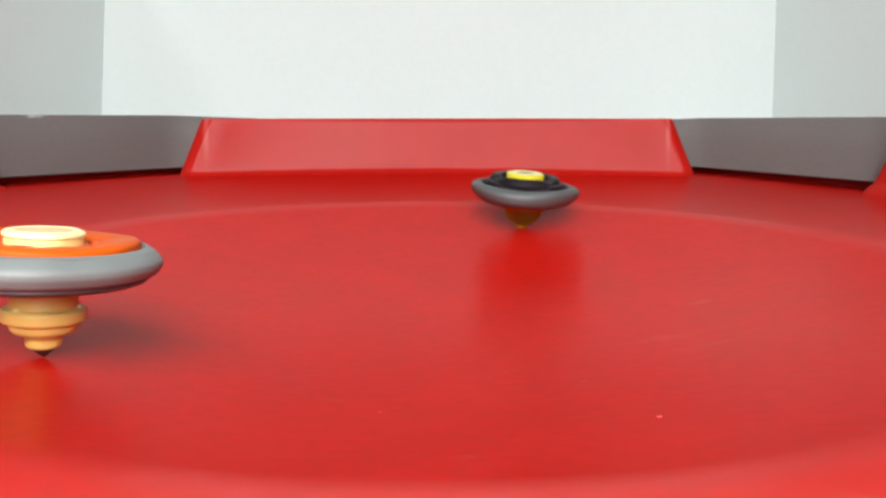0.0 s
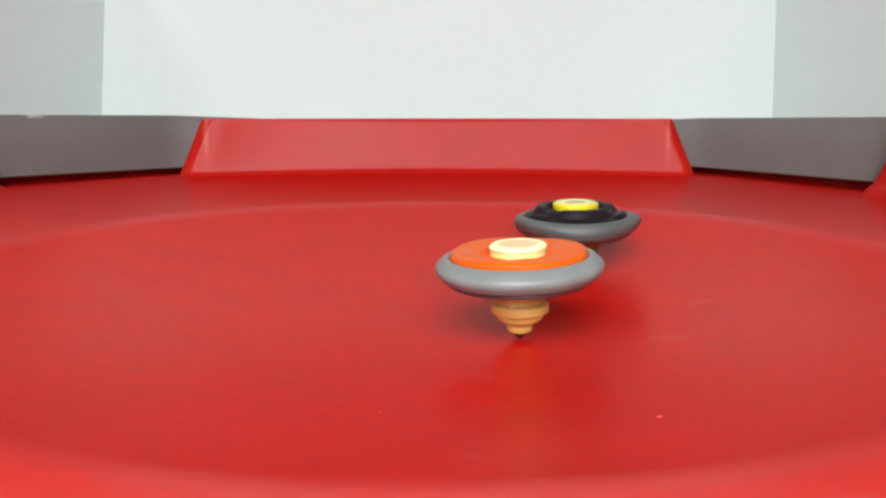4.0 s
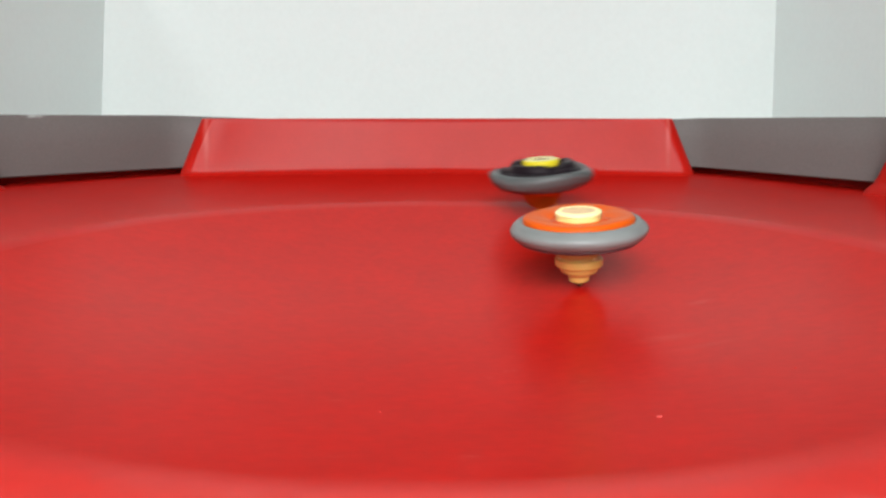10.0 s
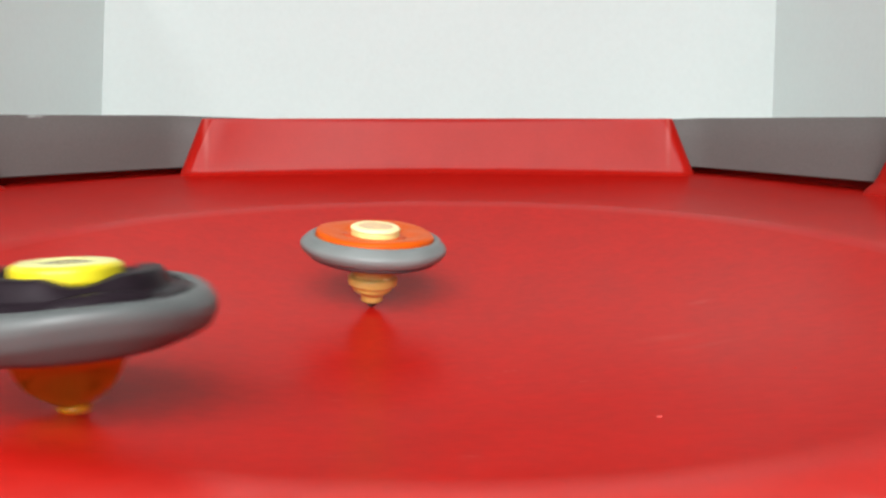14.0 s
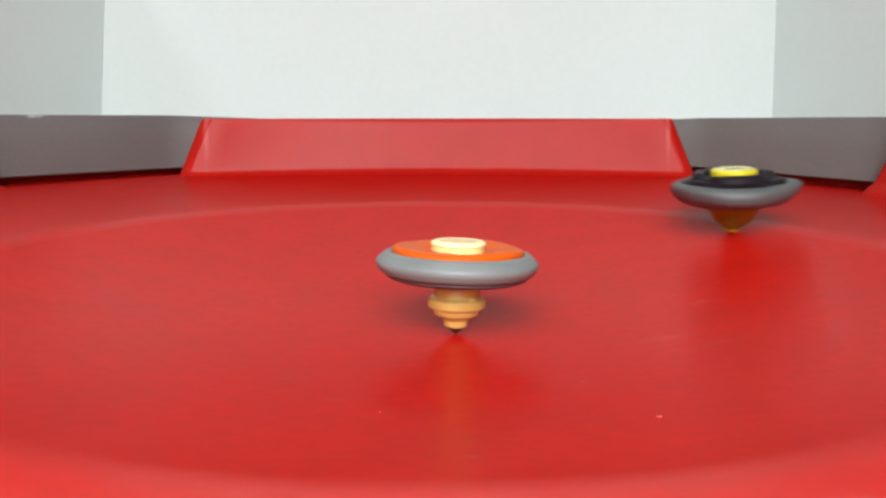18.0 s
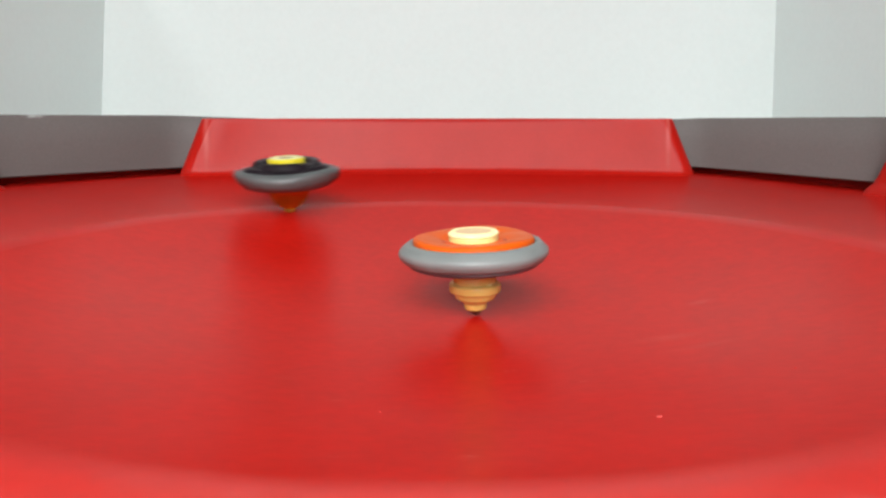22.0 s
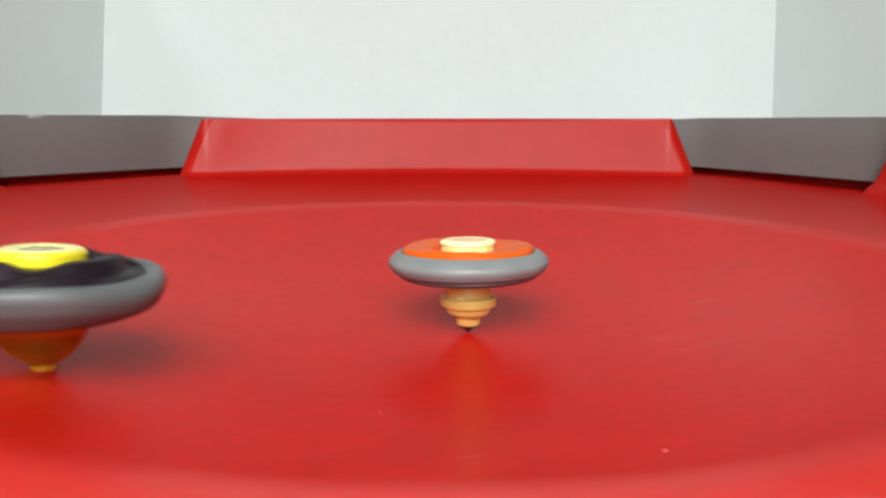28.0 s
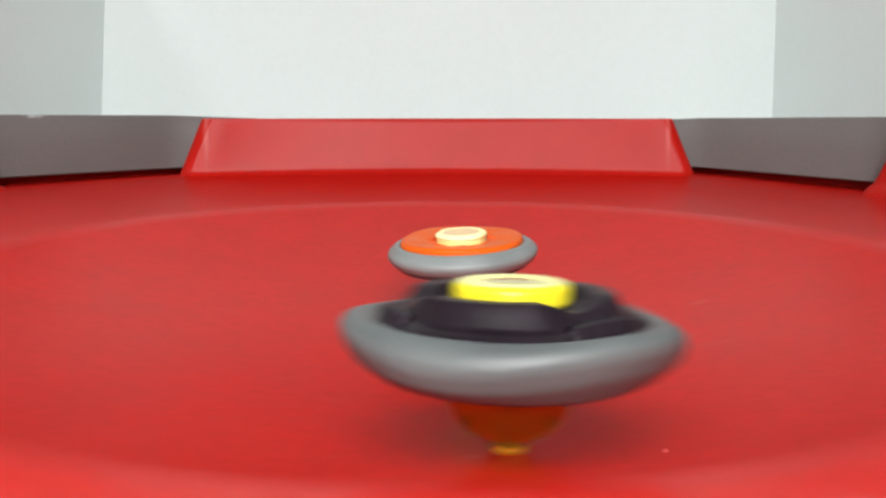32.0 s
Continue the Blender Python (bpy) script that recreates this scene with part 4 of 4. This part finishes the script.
    (9.2, -42.9, -37.5, 0.4, 1.1), (9.3, -23.9, -57.9, -0.3, 1.8), (9.4, 14.9, -66.2, -1.0, 2.1), (9.5, 57.8, -57.8, -1.5, 1.8),
    (9.6, 92.8, -31.6, -2.0, 1.0), (9.7, 111.4, 8.9, -2.8, -0.4), (9.8, 108.9, 55.4, -3.9, -2.2), (9.9, 85.7, 97.6, -4.7, -4.0),
    (10, 47.8, 125.5, -4.6, -5.0), (10.1, 3.7, 133.7, -3.4, -5.1), (10.2, -40.1, 122.5, -1.7, -4.3), (10.3, -77.4, 94.3, -0.4, -3.1),
    (10.4, -100.7, 53.8, 0.3, -1.6), (10.5, -103.9, 6.9, 0.5, -0.1), (10.6, -87.7, -42.0, 0.5, 1.4), (10.7, -54.4, -84.1, 0.2, 2.8),
    (10.8, -13.7, -111.4, -0.4, 4.0), (10.9, 22.0, -119.5, -1.2, 4.6), (11, 71.3, -106.5, -1.8, 4.3),
    (11.1, 110.5, -73.2, -2.2, 3.0), (11.2, 131.5, -26.1, -2.2, 1.2), (11.3, 133.0, 25.1, -2.1, -0.8),
    (11.4, 116.8, 70.8, -1.8, -2.5), (11.5, 82.5, 106.2, -1.6, -3.8), (11.6, 35.1, 125.5, -1.3, -4.3),
    (11.7, -16.3, 124.6, -0.9, -4.2), (11.8, -62.0, 104.1, -0.3, -3.5), (11.9, -94.3, 70.2, 0.4, -2.4),
    (12, -111.7, 31.4, 1.0, -1.2), (12.1, -116.7, -6.9, 1.2, -0.0), (12.2, -105.6, -48.4, 1.1, 1.2), (12.3, -75.1, -87.4, 0.7, 2.3),
    (12.4, -28.9, -114.1, -0.0, 3.3), (12.5, 15.2, -121.4, -0.9, 3.7), (12.6, 59.9, -108.7, -2.0, 3.5),
    (12.7, 96.4, -78.1, -3.0, 2.5), (12.8, 118.2, -36.0, -3.7, 1.0), (12.9, 121.0, 10.4, -3.8, -0.6), (13, 104.3, 54.7, -3.3, -2.2),
    (13.1, 76.1, 92.5, -2.3, -3.4), (13.2, 38.1, 118.5, -1.2, -4.1), (13.3, -5.8, 128.8, -0.3, -4.4),
    (13.4, -50.4, 122.7, 0.3, -4.2), (13.5, -91.6, 102.0, 0.6, -3.6), (13.6, -122.5, 69.3, 0.9, -2.5),
    (13.7, -131.4, 26.2, 0.9, -0.9), (13.8, -115.5, -26.0, 0.5, 1.1), (13.9, -87.1, -74.0, -0.1, 2.9),
    (14, -57.6, -104.6, -0.4, 4.2), (14.1, -20.2, -115.3, -0.3, 4.5), (14.2, 27.4, -107.5, -0.1, 4.0),
    (14.3, 70.5, -82.0, -0.2, 3.0), (14.4, 100.0, -44.0, -0.6, 1.7), (14.5, 112.9, -0.9, -1.2, 0.2), (14.6, 111.6, 42.7, -1.7, -1.3),
    (14.7, 92.1, 83.4, -1.9, -2.6), (14.8, 56.2, 114.6, -1.9, -3.6), (14.9, 9.8, 128.1, -1.8, -4.1), (15, -36.7, 122.2, -1.6, -4.0),
    (15.1, -77.7, 99.7, -1.5, -3.3), (15.2, -105.3, 63.9, -1.4, -2.2), (15.3, -115.7, 21.0, -1.3, -0.7),
    (15.4, -109.0, -21.1, -1.3, 0.9), (15.5, -90.6, -57.5, -1.3, 2.4), (15.6, -63.3, -87.4, -1.2, 3.6),
    (15.7, -26.9, -107.8, -1.2, 4.4), (15.8, 15.9, -112.8, -1.1, 4.5), (15.9, 57.9, -99.8, -1.1, 4.0), (16, 92.4, -72.6, -1.1, 3.0),
    (16.1, 116.7, -33.0, -1.1, 1.5), (16.2, 126.1, 13.3, -1.2, -0.3), (16.3, 117.8, 61.0, -1.1, -2.2),
    (16.4, 92.2, 102.1, -1.0, -3.8), (16.5, 54.7, 130.9, -0.6, -4.9), (16.6, 10.4, 137.7, -0.1, -5.4),
    (16.7, -31.3, 128.2, 0.4, -5.0), (16.8, -66.7, 105.5, 0.7, -4.1), (16.9, -93.0, 71.8, 0.8, -2.8), (17, -106.0, 30.0, 0.7, -1.2),
    (17.1, -100.6, -15.7, 0.4, 0.4), (17.2, -79.1, -57.4, -0.0, 1.9), (17.3, -49.9, -88.3, -0.5, 3.1),
    (17.4, -6.9, -107.4, -1.1, 3.7), (17.5, 38.8, -110.7, -1.8, 3.8), (17.6, 76.4, -94.9, -2.6, 3.1),
    (17.7, 105.6, -62.0, -3.3, 1.9), (17.8, 123.1, -18.6, -3.8, 0.3), (17.9, 125.8, 27.2, -3.9, -1.3), (18, 112.9, 68.3, -3.3, -2.7),
    (18.1, 86.6, 99.7, -2.4, -3.7), (18.2, 52.0, 119.5, -1.4, -4.3), (18.3, 13.5, 127.0, -0.7, -4.5),
    (18.4, -25.7, 121.8, -0.4, -4.2), (18.5, -62.6, 103.7, -0.2, -3.6), (18.6, -92.5, 73.1, 0.1, -2.6),
    (18.7, -110.0, 32.7, 0.4, -1.2), (18.8, -111.7, -12.0, 0.8, 0.5), (18.9, -99.9, -55.2, 1.2, 2.3), (19, -72.9, -92.9, 1.3, 3.7),
    (19.1, -33.6, -116.9, 0.9, 4.6), (19.2, 10.6, -124.4, 0.2, 4.9), (19.3, 47.6, -115.2, -0.8, 4.5), (19.4, 81.8, -89.3, -1.7, 3.5),
    (19.5, 107.4, -51.1, -2.3, 2.2), (19.6, 120.5, -7.2, -2.5, 0.6), (19.7, 118.1, 35.7, -2.3, -1.2), (19.8, 96.9, 74.0, -1.7, -2.8),
    (19.9, 63.4, 103.4, -1.0, -4.1), (20, 24.7, 120.6, -0.3, -4.8), (20.1, -14.2, 125.2, 0.2, -4.9), (20.2, -51.0, 118.3, 0.6, -4.4),
    (20.3, -84.5, 101.0, 0.8, -3.6), (20.4, -112.6, 74.5, 0.9, -2.5), (20.5, -129.6, 39.5, 0.9, -1.1),
    (20.6, -126.8, -4.1, 0.7, 0.6), (20.7, -102.3, -51.9, 0.4, 2.4), (20.8, -66.3, -92.6, 0.0, 3.9),
    (20.9, -28.9, -115.2, -0.4, 4.7), (21, 15.0, -116.2, -0.8, 4.7), (21.1, 57.7, -94.0, -1.2, 3.7), (21.2, 90.2, -60.1, -1.4, 2.1),
    (21.3, 107.8, -21.8, -1.6, 0.5), (21.4, 113.7, 20.5, -1.7, -1.0), (21.5, 106.8, 62.2, -1.8, -2.4),
    (21.6, 85.9, 98.0, -1.9, -3.5), (21.7, 53.1, 124.0, -2.0, -4.4), (21.8, 12.7, 137.2, -2.0, -5.0),
    (21.9, -29.4, 135.5, -1.8, -5.2), (22, -67.0, 119.7, -1.5, -4.8), (22.1, -95.8, 93.1, -1.0, -3.8),
    (22.2, -114.4, 59.0, -0.5, -2.3), (22.3, -119.4, 20.5, -0.0, -0.8), (22.4, -106.9, -20.0, 0.2, 0.7),
    (22.5, -84.4, -55.5, 0.4, 2.0), (22.6, -46.5, -83.7, 0.3, 2.9), (22.7, -2.0, -98.8, -0.4, 3.4), (22.8, 40.0, -96.9, -1.8, 3.4),
    (22.9, 73.0, -78.9, -3.4, 3.0), (23, 101.5, -48.1, -4.1, 1.9), (23.1, 122.8, -6.6, -3.8, 0.4), (23.2, 125.6, 36.4, -2.8, -1.3),
    (23.3, 111.1, 75.4, -1.9, -2.8), (23.4, 85.3, 106.5, -1.1, -3.9), (23.5, 52.0, 126.6, -0.6, -4.6),
    (23.6, 14.2, 133.4, -0.3, -4.9), (23.7, -24.7, 125.9, -0.5, -4.6), (23.8, -59.8, 104.4, -1.1, -3.9),
    (23.9, -86.4, 71.8, -1.8, -2.7), (24, -101.0, 34.5, -2.0, -1.4), (24.1, -102.8, -0.8, -1.6, 0.1),
    (24.2, -90.5, -39.3, -0.9, 1.4), (24.3, -63.6, -76.2, -0.5, 2.6), (24.4, -27.8, -103.1, -0.6, 3.4),
    (24.5, 7.2, -112.8, -1.2, 3.7), (24.6, 48.6, -105.2, -2.2, 3.5), (24.7, 85.3, -83.4, -3.4, 2.8), (24.8, 111.3, -51.9, -4.8, 1.7),
    (24.9, 124.2, -15.2, -5.7, 0.5), (25, 124.1, 23.1, -5.5, -0.9), (25.1, 112.0, 59.7, -4.0, -2.3), (25.2, 88.3, 90.8, -2.3, -3.5),
    (25.3, 55.3, 112.6, -1.1, -4.3), (25.4, 16.7, 122.4, -0.6, -4.7), (25.5, -23.0, 119.3, -0.7, -4.5),
    (25.6, -60.9, 105.7, -0.9, -3.9), (25.7, -92.0, 79.2, -1.0, -2.8), (25.8, -110.6, 42.9, -0.9, -1.5),
    (25.9, -113.5, 3.1, -0.7, -0.0), (26, -103.5, -33.6, -0.5, 1.5), (26.1, -84.9, -65.4, -0.3, 2.8),
    (26.2, -58.6, -90.9, -0.1, 3.9), (26.3, -25.5, -108.3, 0.0, 4.5), (26.4, 12.6, -113.0, 0.1, 4.6), (26.5, 50.6, -103.3, 0.2, 4.2),
    (26.6, 83.5, -80.9, 0.3, 3.3), (26.7, 108.0, -48.3, 0.5, 2.0), (26.8, 121.2, -8.4, 0.6, 0.4), (26.9, 120.5, 34.9, 0.7, -1.2),
    (27, 104.4, 75.9, 0.8, -2.6), (27.1, 74.3, 109.4, 0.9, -3.8), (27.2, 34.7, 130.3, 1.1, -4.6), (27.3, -9.2, 136.0, 1.3, -4.9),
    (27.4, -51.7, 128.1, 1.4, -4.7), (27.5, -88.8, 109.0, 1.4, -4.1), (27.6, -113.3, 78.5, 1.0, -3.0),
    (27.7, -125.1, 43.1, 0.2, -1.6), (27.8, -123.1, 1.5, -0.9, 0.0), (27.9, -106.3, -41.0, 1.0, 1.7), (28, -77.4, -76.4, 2.6, 2.6),
    (28.1, -48.1, -95.0, 2.4, 3.4), (28.2, -7.9, -100.9, 1.5, 3.8), (28.3, 34.2, -94.7, 0.4, 3.5), (28.4, 69.8, -76.4, -0.2, 2.7),
    (28.5, 93.7, -48.6, -0.9, 1.7), (28.6, 110.8, -13.2, -1.6, 0.4), (28.7, 116.7, 26.1, -2.1, -1.1),
    (28.8, 109.7, 64.6, -2.6, -2.6), (28.9, 90.4, 97.9, -2.9, -4.0), (29, 61.2, 122.5, -2.8, -4.9), (29.1, 25.6, 135.8, -2.3, -5.2),
    (29.2, -11.9, 136.5, -1.6, -5.0), (29.3, -47.1, 124.8, -1.0, -4.4), (29.4, -76.7, 101.9, -0.7, -3.6),
    (29.5, -97.7, 70.0, -0.5, -2.6), (29.6, -107.3, 32.9, -0.3, -1.3), (29.7, -103.5, -5.3, -0.0, 0.2),
    (29.8, -85.9, -44.1, 0.3, 1.8), (29.9, -56.2, -78.7, 0.5, 3.3), (30, -19.1, -102.1, 0.3, 4.1), (30.1, 12.6, -107.2, -0.3, 4.1),
    (30.2, 50.5, -97.9, -1.1, 3.5), (30.3, 85.1, -77.0, -1.9, 2.6), (30.4, 110.4, -47.2, -2.5, 1.5), (30.5, 123.7, -11.7, -2.6, 0.3),
    (30.6, 123.9, 25.8, -2.6, -0.9), (30.7, 111.7, 61.2, -2.6, -2.2), (30.8, 88.8, 90.7, -2.8, -3.5),
    (30.9, 57.8, 111.2, -3.0, -4.4), (31, 21.7, 120.8, -2.8, -4.8), (31.1, -16.0, 118.5, -2.1, -4.6),
    (31.2, -50.9, 104.7, -1.3, -3.8), (31.3, -79.7, 81.2, -0.8, -2.8), (31.4, -100.2, 50.7, -0.5, -1.7),
    (31.5, -110.4, 15.7, -0.0, -0.5), (31.6, -107.0, -21.7, 0.8, 0.7), (31.7, -92.7, -57.0, 1.6, 1.9),
    (31.8, -66.6, -87.3, 2.0, 3.0), (31.9, -29.6, -109.5, 1.7, 4.0), (32, 11.1, -120.0, 0.5, 4.8),
    ], -78.8889, 95.3))
    # the crumb is swept nearer the border late in the clip
    here = pose(0.0384, -0.0987, dish_height(0.0384, -0.0987) + 0.0001, 0, 0, 60)
    there = pose(0.0318, -0.1243, dish_height(0.0318, -0.1243) + 0.0001, 0, 0, 130)
    walk(CRUMB, [(0, here), (22.8, here), (22.9, there), (32, there)])


motions()
